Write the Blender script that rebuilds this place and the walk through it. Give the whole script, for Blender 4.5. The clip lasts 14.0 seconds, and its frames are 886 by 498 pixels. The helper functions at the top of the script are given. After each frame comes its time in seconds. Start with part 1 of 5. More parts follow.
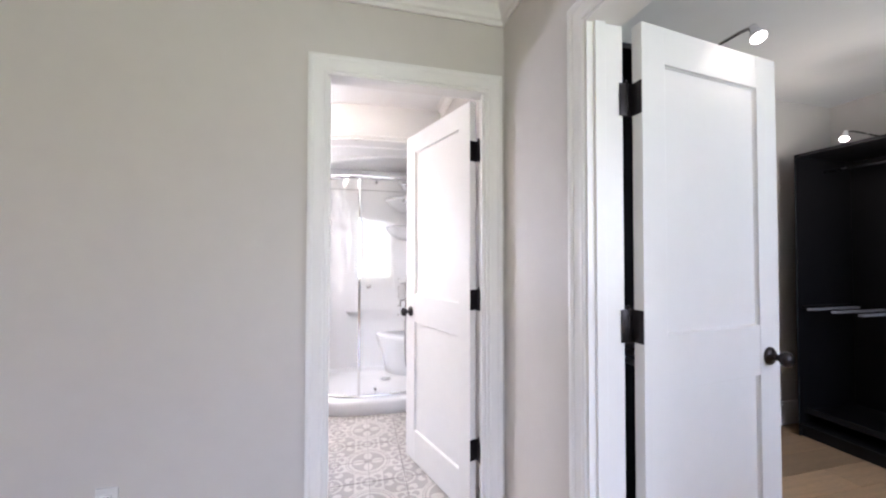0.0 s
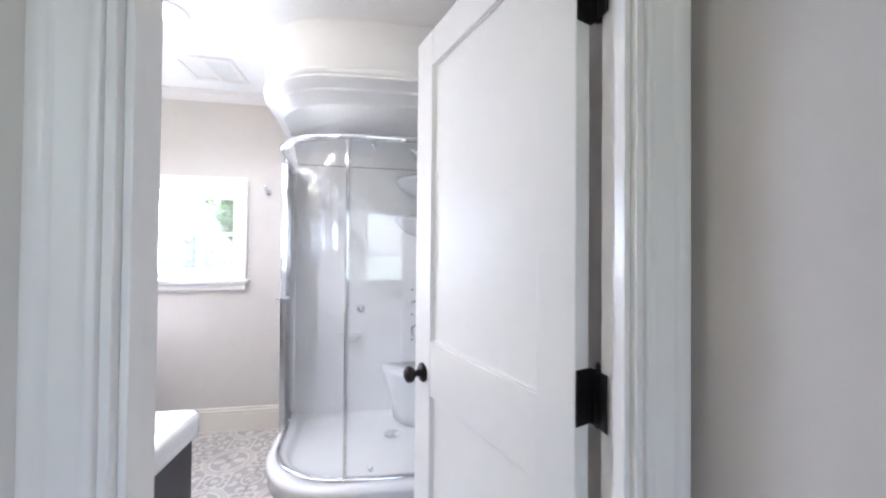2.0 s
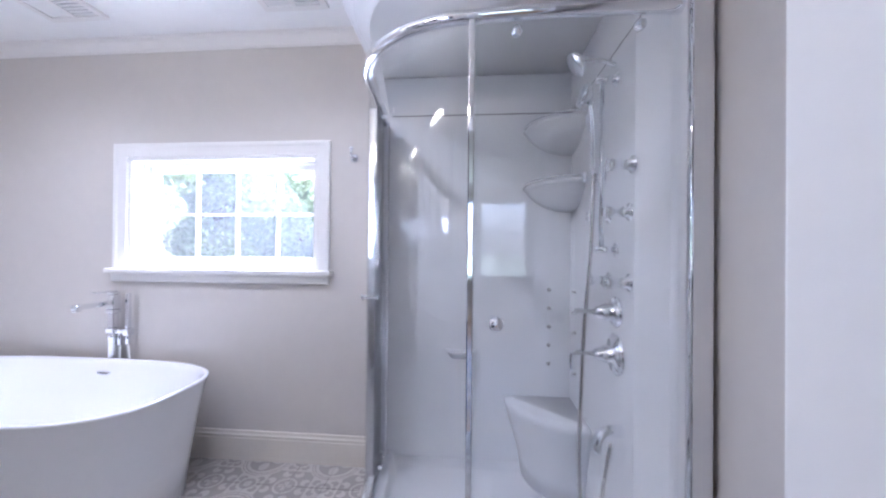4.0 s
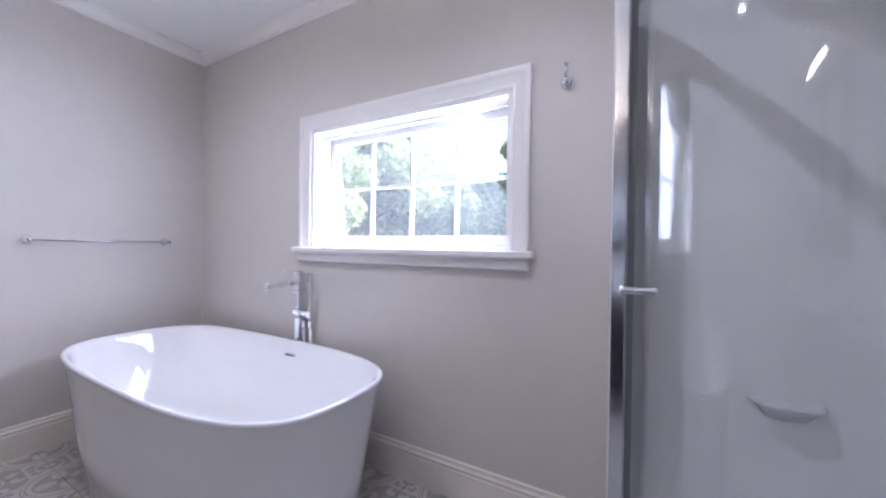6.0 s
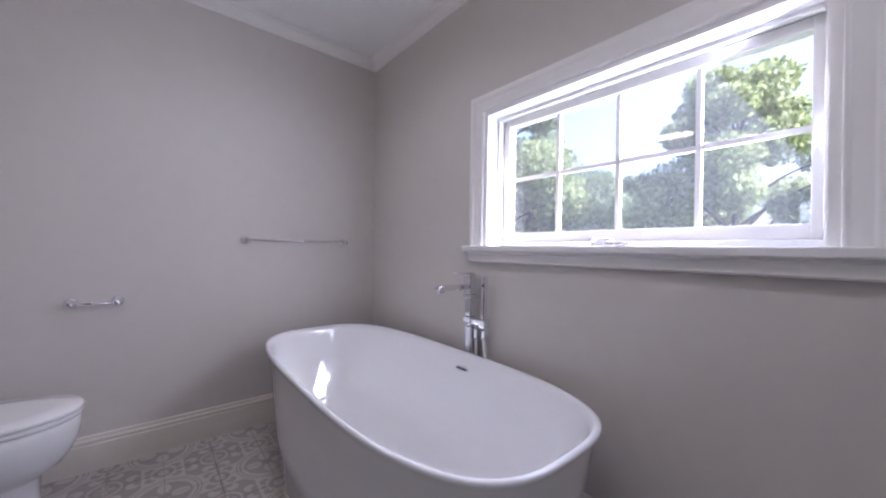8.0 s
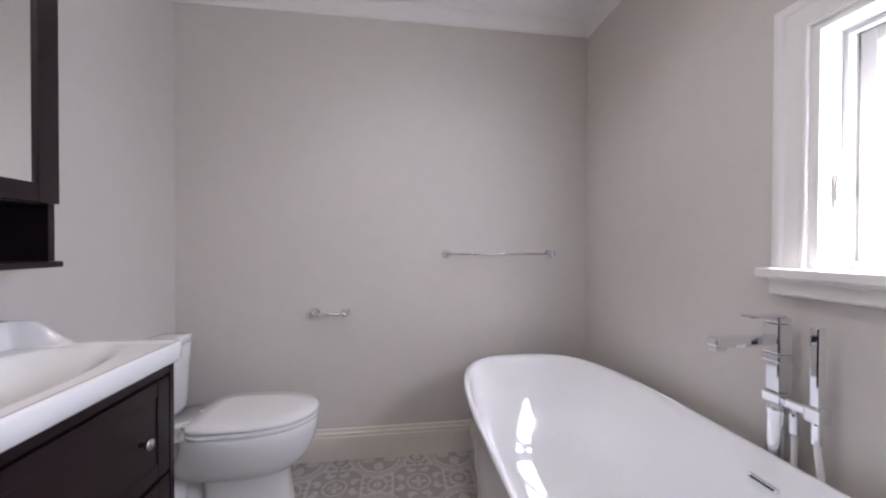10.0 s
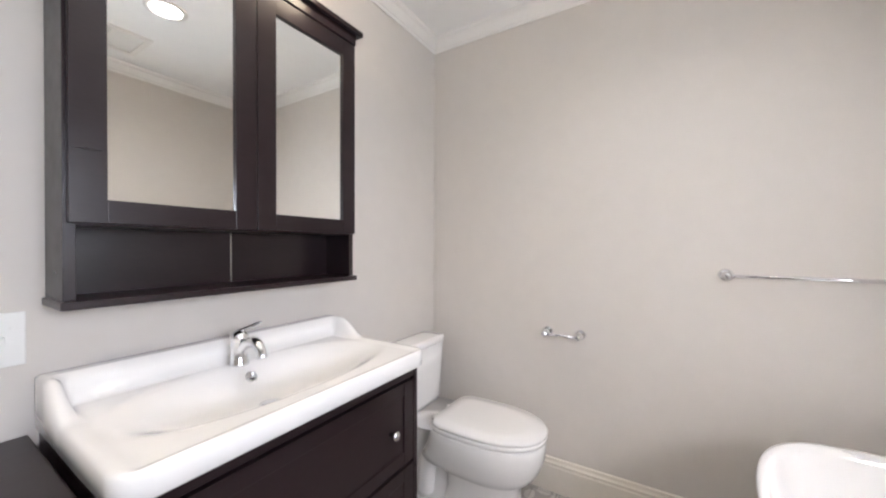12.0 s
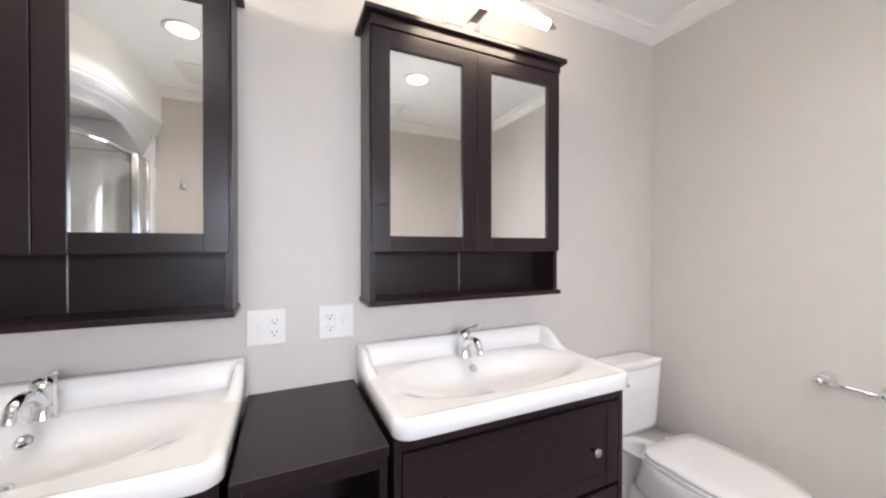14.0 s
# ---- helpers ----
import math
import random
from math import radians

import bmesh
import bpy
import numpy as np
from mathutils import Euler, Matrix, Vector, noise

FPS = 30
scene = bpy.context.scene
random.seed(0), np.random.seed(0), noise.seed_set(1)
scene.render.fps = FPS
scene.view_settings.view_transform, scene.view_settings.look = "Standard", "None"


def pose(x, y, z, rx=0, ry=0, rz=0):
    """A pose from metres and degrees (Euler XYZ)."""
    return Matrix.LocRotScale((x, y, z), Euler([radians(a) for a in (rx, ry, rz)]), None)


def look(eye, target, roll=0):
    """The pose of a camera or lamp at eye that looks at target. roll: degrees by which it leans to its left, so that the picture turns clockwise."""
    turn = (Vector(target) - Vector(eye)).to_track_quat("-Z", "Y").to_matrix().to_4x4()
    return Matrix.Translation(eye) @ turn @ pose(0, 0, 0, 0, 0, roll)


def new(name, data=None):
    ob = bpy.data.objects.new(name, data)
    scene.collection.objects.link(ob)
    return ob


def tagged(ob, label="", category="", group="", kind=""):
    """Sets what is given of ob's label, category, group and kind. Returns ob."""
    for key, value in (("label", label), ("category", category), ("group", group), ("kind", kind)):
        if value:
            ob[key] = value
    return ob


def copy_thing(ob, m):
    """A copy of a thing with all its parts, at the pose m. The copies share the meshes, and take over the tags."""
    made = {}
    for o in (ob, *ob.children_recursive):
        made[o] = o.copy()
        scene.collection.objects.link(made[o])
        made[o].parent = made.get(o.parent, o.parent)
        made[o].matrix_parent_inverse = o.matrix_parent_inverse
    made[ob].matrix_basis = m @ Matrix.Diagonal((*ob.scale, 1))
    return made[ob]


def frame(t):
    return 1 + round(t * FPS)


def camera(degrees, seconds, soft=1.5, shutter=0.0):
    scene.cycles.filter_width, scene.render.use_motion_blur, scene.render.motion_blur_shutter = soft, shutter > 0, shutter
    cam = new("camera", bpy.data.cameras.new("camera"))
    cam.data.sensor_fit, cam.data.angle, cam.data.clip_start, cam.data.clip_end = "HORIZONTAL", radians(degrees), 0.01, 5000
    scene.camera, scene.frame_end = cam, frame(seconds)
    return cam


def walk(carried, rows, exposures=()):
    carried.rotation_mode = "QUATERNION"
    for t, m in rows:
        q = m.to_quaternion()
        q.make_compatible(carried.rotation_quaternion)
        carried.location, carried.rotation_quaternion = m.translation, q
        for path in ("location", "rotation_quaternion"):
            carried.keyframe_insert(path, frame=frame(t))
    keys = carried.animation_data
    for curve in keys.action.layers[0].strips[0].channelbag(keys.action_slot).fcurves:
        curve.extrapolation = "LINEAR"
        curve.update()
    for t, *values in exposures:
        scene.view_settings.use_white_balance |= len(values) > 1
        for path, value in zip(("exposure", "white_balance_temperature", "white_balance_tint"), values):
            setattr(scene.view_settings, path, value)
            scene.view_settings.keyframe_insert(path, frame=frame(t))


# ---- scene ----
cam = camera(103.3, 14.0, 2.2)
PATH = [
    (0.0, (0.036, 0.127, 1.273), (0.502, 2.071, 1.314), 0.1),
    (0.5, (0.079, 0.387, 1.287), (0.554, 2.329, 1.326), 0.3),
    (1.0, (0.174, 0.657, 1.303), (0.623, 2.606, 1.328), 0.2),
    (1.5, (0.226, 0.904, 1.312), (0.629, 2.863, 1.342), 0.3),
    (2.0, (0.222, 1.18, 1.316), (0.561, 3.151, 1.342), 0.5),
    (2.2, (0.226, 1.284, 1.316), (0.535, 3.26, 1.337), 0.4),
    (4.3, (-0.013, 2.136, 1.211), (-0.295, 4.116, 1.22), 0.7),
    (4.5, (-0.056, 2.196, 1.197), (-0.42, 4.163, 1.203), 0.8),
    (5.0, (-0.171, 2.337, 1.166), (-0.741, 4.254, 1.169), 0.8),
    (5.5, (-0.29, 2.473, 1.142), (-1.055, 4.321, 1.146), 0.8),
    (6.0, (-0.397, 2.597, 1.124), (-1.36, 4.35, 1.113), 0.9),
    (6.5, (-0.526, 2.664, 1.094), (-1.659, 4.313, 1.083), 1.0),
    (7.0, (-0.623, 2.696, 1.079), (-1.905, 4.232, 1.071), 0.9),
    (7.2, (-0.659, 2.702, 1.073), (-1.994, 4.192, 1.069), 0.9),
    (9.5, (-1.122, 2.823, 1.157), (-3.026, 3.435, 1.144), 0.5),
    (10.0, (-1.215, 2.87, 1.174), (-3.197, 3.137, 1.155), 0.2),
    (10.5, (-1.315, 2.858, 1.199), (-3.314, 2.792, 1.173), 0.3),
    (11.0, (-1.375, 2.879, 1.216), (-3.327, 2.44, 1.197), 0.2),
    (11.5, (-1.39, 2.895, 1.227), (-3.236, 2.124, 1.213), -0.0),
    (12.0, (-1.38, 2.927, 1.242), (-3.08, 1.874, 1.227), 0.1),
    (12.5, (-1.382, 2.968, 1.251), (-2.907, 1.675, 1.238), -0.2),
    (13.0, (-1.361, 2.984, 1.254), (-2.654, 1.458, 1.244), -0.1),
    (13.5, (-1.338, 3.012, 1.271), (-2.409, 1.324, 1.264), -0.2),
    (14.0, (-1.318, 3.036, 1.307), (-2.152, 1.219, 1.293), 0.0),
]
EXPOSURES = [(0.0, 3.97, 5680, 21), (1.0, 3.88, 5500, 18), (2.2, 3.46, 5270, 15), (4.3, 2.80, 4940, 22), (5.5, 2.53, 5040, 23), (7.2, 1.95, 5240, 25), (9.3, 1.55, 5500, 23), (10.0, 2.03, 5630, 20), (10.5, 2.34, 5740, 17),
             (11.5, 2.70, 6000, 14), (12.5, 2.60, 5990, 13), (14.0, 2.72, 5960, 14)]
walk(cam, [(t, look(eye, target, roll)) for t, eye, target, roll in PATH], EXPOSURES)

# ---------------------------------------------------------------- light
SUN_DIR = Vector((-2.05, -1.0, -2.10)).normalized()
world = bpy.data.worlds.new("sky_world")
scene.world = world
world.use_nodes = True
wn = world.node_tree.nodes
sky = wn.new("ShaderNodeTexSky")
sky.sky_type = 'NISHITA'
sky.sun_disc = False
sky.dust_density = 6.0
sky.ozone_density = 0.3
sky.air_density = 1.0
sky.sun_elevation = math.asin(-SUN_DIR.z)
sky.sun_rotation = math.atan2(-SUN_DIR.x, -SUN_DIR.y)
world.node_tree.links.new(sky.outputs[0], wn["Background"].inputs[0])
wn["Background"].inputs[1].default_value = 0.15


def lamp(name, kind, m, energy, color, **extra):
    d = bpy.data.lights.new(name, kind)
    d.energy, d.color = energy, color
    ob = new(name, d)
    ob.matrix_world = m
    if kind == 'AREA':
        d.shape = 'RECTANGLE'
        d.size, d.size_y = extra["size"]
    if kind == 'SUN':
        d.angle = extra["angle"]
    if kind == 'SPOT':
        d.spot_size, d.spot_blend, d.shadow_soft_size = extra["spot"]
    if kind == 'POINT':
        d.shadow_soft_size = extra["radius"]
    return ob


lamp("sun", 'SUN', look((0, 0, 30), Vector((0, 0, 30)) + SUN_DIR), 5.0, (1.0, 0.95, 0.87), angle=radians(0.6))
# sky light standing in the bathroom window
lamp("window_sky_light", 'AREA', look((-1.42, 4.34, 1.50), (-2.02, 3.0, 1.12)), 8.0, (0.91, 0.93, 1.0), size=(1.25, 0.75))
# fill light added behind the walk to brighten the hall; its window is made up
lamp("bedroom_fill_light", 'AREA', look((-0.45, -2.62, 1.45), (-0.40, 0.0, 1.30)), 2.25, (1.0, 0.94, 0.875), size=(1.9, 1.35))

lamp("closet_sky_light", 'AREA', look((2.1, -0.93, 1.55), (2.2, 1.0, 2.5)), 1.5, (0.93, 0.96, 1.0), size=(0.95, 0.95))

# ---------------------------------------------------------------- materials


def mat(name, color, rough=0.5, metal=0.0, var=0.0, scale=6.0, bump=0.0, bscale=80.0, spec=0.5, coat=0.0, stretch=None, coords="Object"):
    m = bpy.data.materials.new(name)
    m.use_nodes = True
    nt = m.node_tree
    n, l = nt.nodes, nt.links
    b = n["Principled BSDF"]
    b.inputs["Base Color"].default_value = (*color, 1)
    b.inputs["Roughness"].default_value = rough
    b.inputs["Metallic"].default_value = metal
    b.inputs["Specular IOR Level"].default_value = spec
    b.inputs["Coat Weight"].default_value = coat
    b.inputs["Coat Roughness"].default_value = 0.06
    if var or bump:
        tc = n.new("ShaderNodeTexCoord")
        mp = n.new("ShaderNodeMapping")
        l.new(tc.outputs[coords], mp.inputs[0])
        if stretch:
            mp.inputs["Scale"].default_value = stretch
    if var:
        n1 = n.new("ShaderNodeTexNoise")
        n1.inputs["Scale"].default_value = scale
        n1.inputs["Detail"].default_value = 6
        l.new(mp.outputs[0], n1.inputs["Vector"])
        n2 = n.new("ShaderNodeTexNoise")
        n2.inputs["Scale"].default_value = scale * 9
        n2.inputs["Detail"].default_value = 4
        l.new(mp.outputs[0], n2.inputs["Vector"])
        ad = n.new("ShaderNodeMath")
        ad.operation = 'ADD'
        l.new(n1.outputs[0], ad.inputs[0])
        l.new(n2.outputs[0], ad.inputs[1])
        mr = n.new("ShaderNodeMapRange")
        mr.inputs["From Min"].default_value = 0.6
        mr.inputs["From Max"].default_value = 1.4
        mr.inputs["To Min"].default_value = 1 - var
        mr.inputs["To Max"].default_value = 1 + var
        l.new(ad.outputs[0], mr.inputs["Value"])
        mx = n.new("ShaderNodeMix")
        mx.data_type = 'RGBA'
        mx.blend_type = 'MULTIPLY'
        mx.inputs["Factor"].default_value = 1.0
        mx.inputs["A"].default_value = (*color, 1)
        l.new(mr.outputs[0], mx.inputs["B"])
        l.new(mx.outputs["Result"], b.inputs["Base Color"])
        rr = n.new("ShaderNodeMapRange")
        rr.inputs["To Min"].default_value = max(0.02, rough - 0.08 * (rough > 0.15))
        rr.inputs["To Max"].default_value = min(1, rough + 0.08 * (rough > 0.15))
        l.new(n1.outputs[0], rr.inputs["Value"])
        l.new(rr.outputs[0], b.inputs["Roughness"])
    if bump:
        nb = n.new("ShaderNodeTexNoise")
        nb.inputs["Scale"].default_value = bscale
        nb.inputs["Detail"].default_value = 5
        l.new(mp.outputs[0], nb.inputs["Vector"])
        bp = n.new("ShaderNodeBump")
        bp.inputs["Strength"].default_value = bump
        bp.inputs["Distance"].default_value = 0.002
        l.new(nb.outputs[0], bp.inputs["Height"])
        l.new(bp.outputs[0], b.inputs["Normal"])
    return m


def glow(name, color, strength):
    m = bpy.data.materials.new(name)
    m.use_nodes = True
    b = m.node_tree.nodes["Principled BSDF"]
    b.inputs["Base Color"].default_value = (0.9, 0.9, 0.88, 1)
    b.inputs["Emission Color"].default_value = (*color, 1)
    b.inputs["Emission Strength"].default_value = strength
    return m


def clear_glass(name, tint, low=0.04, high=0.40):
    """Thin clear glass: what lies behind, with gloss that grows towards grazing view."""
    m = bpy.data.materials.new(name)
    m.use_nodes = True
    n, l = m.node_tree.nodes, m.node_tree.links
    n.remove(n["Principled BSDF"])
    tr = n.new("ShaderNodeBsdfTransparent")
    tr.inputs[0].default_value = (*tint, 1)
    gl = n.new("ShaderNodeBsdfGlossy")
    gl.inputs["Roughness"].default_value = 0.0
    lw = n.new("ShaderNodeLayerWeight")
    lw.inputs[0].default_value = 0.5
    pw_ = n.new("ShaderNodeMath")
    pw_.operation = 'POWER'
    pw_.inputs[1].default_value = 5.0
    l.new(lw.outputs["Facing"], pw_.inputs[0])
    ma = n.new("ShaderNodeMath")
    ma.operation = 'MULTIPLY_ADD'
    ma.inputs[1].default_value = high
    ma.inputs[2].default_value = low
    l.new(pw_.outputs[0], ma.inputs[0])
    mx = n.new("ShaderNodeMixShader")
    l.new(ma.outputs[0], mx.inputs[0])
    l.new(tr.outputs[0], mx.inputs[1])
    l.new(gl.outputs[0], mx.inputs[2])
    l.new(mx.outputs[0], n["Material Output"].inputs[0])
    return m


M_WALL = mat("greige_wall_paint", (0.61, 0.573, 0.532), 0.55, var=0.025, scale=1.5, bump=0.12, bscale=260, spec=0.35)
M_CEIL = mat("ceiling_paint", (0.87, 0.865, 0.85), 0.7, var=0.02, scale=1.2, bump=0.1, bscale=200, spec=0.3)
M_TRIM = mat("white_trim_paint", (0.80, 0.78, 0.75), 0.32, var=0.02, scale=3, bump=0.05, bscale=60)
M_BASE = mat("cream_baseboard_paint", (0.74, 0.69, 0.61), 0.35, var=0.03, scale=3, bump=0.05, bscale=60)
M_DOOR = mat("white_door_paint", (0.79, 0.772, 0.745), 0.45, var=0.02, scale=2, bump=0.05, bscale=50)
M_CHROME = mat("chrome", (0.82, 0.83, 0.85), 0.06, metal=1.0)
M_STEEL = mat("brushed_nickel", (0.62, 0.60, 0.58), 0.25, metal=1.0, var=0.04, scale=30)
M_PROFILE = mat("satin_chrome", (0.70, 0.71, 0.74), 0.16, metal=1.0, var=0.05, scale=12, stretch=(6.0, 6.0, 0.6))
M_BRONZE = mat("oil_rubbed_bronze", (0.035, 0.03, 0.03), 0.35, metal=0.8, var=0.15, scale=30)
M_ESPRESSO = mat("espresso_wood", (0.0128, 0.0062, 0.0076), 0.31, spec=0.42, var=0.25, scale=3.5, bump=0.04, bscale=30, stretch=(1.0, 6.0, 6.0))
M_BLACK = mat("black_brown_laminate", (0.008, 0.0075, 0.0085), 0.4, spec=0.3, var=0.2, scale=8, bump=0.05, bscale=60)
M_CERAMIC = mat("white_ceramic", (0.80, 0.785, 0.765), 0.07, var=0.012, scale=3, coat=0.4)
M_ACRYL = mat("white_acrylic", (0.82, 0.815, 0.82), 0.20, var=0.015, scale=3, coat=0.12)
M_TUB = mat("polished_white_acrylic", (0.86, 0.86, 0.865), 0.045, var=0.012, scale=3, coat=0.5)
M_DOME = mat("translucent_white_acrylic", (0.82, 0.82, 0.83), 0.15, var=0.012, scale=3, coat=0.2)
M_MIRROR = mat("mirror_silver", (0.90, 0.91, 0.90), 0.01, metal=1.0)
_n, _l = M_DOME.node_tree.nodes, M_DOME.node_tree.links
_t = _n.new("ShaderNodeBsdfTranslucent")
_t.inputs[0].default_value = (0.95, 0.95, 0.96, 1)
_x = _n.new("ShaderNodeMixShader")
_x.inputs[0].default_value = 0.5
_l.new(_n["Principled BSDF"].outputs[0], _x.inputs[1])
_l.new(_t.outputs[0], _x.inputs[2])
_l.new(_x.outputs[0], _n["Material Output"].inputs[0])
M_GLASS = clear_glass("shower_glass", (0.988, 0.994, 0.994))
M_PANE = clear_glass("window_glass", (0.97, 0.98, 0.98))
# haze over the view outside, imitated by a translucent white share in the panes
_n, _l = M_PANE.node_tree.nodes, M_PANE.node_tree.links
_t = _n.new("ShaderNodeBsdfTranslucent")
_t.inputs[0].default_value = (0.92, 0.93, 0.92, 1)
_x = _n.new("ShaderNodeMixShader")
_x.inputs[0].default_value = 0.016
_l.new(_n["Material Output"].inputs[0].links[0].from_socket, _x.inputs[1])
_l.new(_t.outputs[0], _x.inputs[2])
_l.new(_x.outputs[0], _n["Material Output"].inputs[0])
M_PLATE = mat("white_plastic", (0.78, 0.775, 0.75), 0.3, var=0.015, scale=20)
M_SLOT = mat("dark_slot", (0.03, 0.03, 0.03), 0.6)
M_RUBBER = mat("grey_seal", (0.25, 0.25, 0.26), 0.5, var=0.05, scale=30)
M_OAK = mat("oak_floorboard", (0.36, 0.23, 0.125), 0.38, var=0.3, scale=3, bump=0.15, bscale=40, stretch=(1.2, 14, 14))
M_GROUT = mat("grey_grout", (0.42, 0.40, 0.38), 0.8, var=0.08, scale=20)
M_BULB = glow("warm_bar_light", (1.0, 0.82, 0.56), 6.5)
M_CAN = glow("recessed_lamp", (1.0, 0.94, 0.85), 2.0)
M_CLIP = glow("clip_lamp_diffuser", (1.0, 0.88, 0.70), 2.0)
M_LAWN = mat("lawn", (0.055, 0.085, 0.03), 0.9, var=0.3, scale=0.8, bump=0.3, bscale=30)
M_BARK = mat("bark", (0.09, 0.07, 0.055), 0.9, var=0.3, scale=4, bump=0.5, bscale=20)

# ---------------------------------------------------------------- mesh helpers


def box(bm, x0, x1, y0, y1, z0, z1, bevel=0.0, m=None):
    x0, x1 = sorted((x0, x1))
    y0, y1 = sorted((y0, y1))
    z0, z1 = sorted((z0, z1))
    vs = [bm.verts.new((x, y, z)) for x in (x0, x1) for y in (y0, y1) for z in (z0, z1)]
    fs = [bm.faces.new([vs[i] for i in q]) for q in ((0, 1, 3, 2), (4, 6, 7, 5), (0, 4, 5, 1), (2, 3, 7, 6), (0, 2, 6, 4), (1, 5, 7, 3))]
    if m is not None:
        bmesh.ops.transform(bm, matrix=m, verts=vs)
    if bevel:
        es = list({e for f in fs for e in f.edges})
        bmesh.ops.bevel(bm, geom=es, offset=bevel, segments=2, profile=0.6, affect='EDGES')
    return bm


def boxes(*specs, bevel=0.0):
    bm = bmesh.new()
    for s in specs:
        box(bm, *s, bevel=bevel)
    return bm


def lathe(profile, seg=24, m=None, bm=None):
    """Turns (radius, height) pairs round z."""
    bm = bm or bmesh.new()
    rings = []
    for r, h in profile:
        rings.append([bm.verts.new((r * math.cos(2 * math.pi * i / seg), r * math.sin(2 * math.pi * i / seg), h)) for i in range(seg)])
    for a, b in zip(rings, rings[1:]):
        for i in range(seg):
            j = (i + 1) % seg
            bm.faces.new((a[i], a[j], b[j], b[i]))
    bm.faces.new(rings[0][::-1])
    bm.faces.new(rings[-1])
    for f in bm.faces:
        f.smooth = True
    if m is not None:
        bmesh.ops.transform(bm, matrix=m, verts=[v for r in rings for v in r])
    return bm


def sweep(points, radius, seg=12, bm=None, flat=1.0):
    """A tube along points; radius may be a list; flat squeezes it along z."""
    bm = bm or bmesh.new()
    pts = [Vector(p) for p in points]
    rad = radius if isinstance(radius, (list, tuple)) else [radius] * len(pts)
    rings = []
    ref = None
    for i, p in enumerate(pts):
        t = (pts[min(i + 1, len(pts) - 1)] - pts[max(i - 1, 0)]).normalized()
        if ref is None:
            ref = Vector((0, 0, 1)) if abs(t.z) < 0.9 else Vector((1, 0, 0))
        s = t.cross(ref).normalized()
        u = s.cross(t).normalized()
        ref = u
        rings.append([bm.verts.new(p + (s * math.cos(2 * math.pi * k / seg) + u * flat * math.sin(2 * math.pi * k / seg)) * rad[i]) for k in range(seg)])
    for a, b in zip(rings, rings[1:]):
        for k in range(seg):
            j = (k + 1) % seg
            bm.faces.new((a[k], a[j], b[j], b[k]))
    bm.faces.new(rings[0][::-1])
    bm.faces.new(rings[-1])
    for f in bm.faces:
        f.smooth = True
    return bm


def spline(points, n=40):
    """Smooth points through the given ones (Catmull-Rom)."""
    p = [Vector(q) for q in points]
    p = [2 * p[0] - p[1]] + p + [2 * p[-1] - p[-2]]
    out = []
    k = len(p) - 3
    for i in range(n + 1):
        f = min(i / n * k, k - 1e-6)
        j = int(f)
        t = f - j
        a, b, c, d = p[j:j + 4]
        out.append(0.5 * ((2 * b) + (c - a) * t + (2 * a - 5 * b + 4 * c - d) * t * t + (3 * b - a - 3 * c + d) * t ** 3))
    return out


def loft(rings, cap0=True, cap1=True, bm=None):
    bm = bm or bmesh.new()
    rv = [[bm.verts.new(p) for p in r] for r in rings]
    n = len(rv[0])
    for a, b in zip(rv, rv[1:]):
        for i in range(n):
            j = (i + 1) % n
            bm.faces.new((a[i], a[j], b[j], b[i]))
    if cap0:
        bm.faces.new(rv[0][::-1])
    if cap1:
        bm.faces.new(rv[-1])
    for f in bm.faces:
        f.smooth = True
    return bm


def sell(cx, cy, a, b, z, n=2.5, seg=64, b2=None):
    """A superellipse ring; b2: half-width on the negative y side."""
    out = []
    for i in range(seg):
        t = 2 * math.pi * i / seg
        c, s = math.cos(t), math.sin(t)
        bb = b if s >= 0 or b2 is None else b2
        out.append((cx + a * math.copysign(abs(c) ** (2 / n), c), cy + bb * math.copysign(abs(s) ** (2 / n), s), z))
    return out


def mesh_of(name, bm, material, smooth=None):
    bmesh.ops.recalc_face_normals(bm, faces=bm.faces)
    me = bpy.data.meshes.new(name)
    bm.to_mesh(me)
    bm.free()
    if material:
        me.materials.append(material)
    if smooth is not None:
        for p in me.polygons:
            p.use_smooth = smooth
    return me


def part(name, bm, material, parent, label="", at=None):
    ob = new(name, bm if isinstance(bm, bpy.types.Mesh) else mesh_of(name, bm, material))
    ob.parent = parent
    if at is not None:
        ob.matrix_basis = at
    if label:
        ob["label"] = label
    return ob


def thing(name, m, label, category, group="", kind=""):
    ob = new(name)
    ob.empty_display_size = 0.1
    ob.matrix_basis = m if isinstance(m, Matrix) else pose(*m)
    return tagged(ob, label, category, group, kind)


def solid(name, bm, material, label, category, group="", kind="", m=None):
    ob = new(name, mesh_of(name, bm, material))
    if m is not None:
        ob.matrix_basis = m
    return tagged(ob, label, category, group, kind)


def structure(name, bm, material, label, category):
    return solid(name, bm, material, label, category, kind="structure")


def sharp_smooth(ob, angle=40):
    for p in ob.data.polygons:
        p.use_smooth = True
    ob.data.set_sharp_from_angle(angle=radians(angle))
    return ob


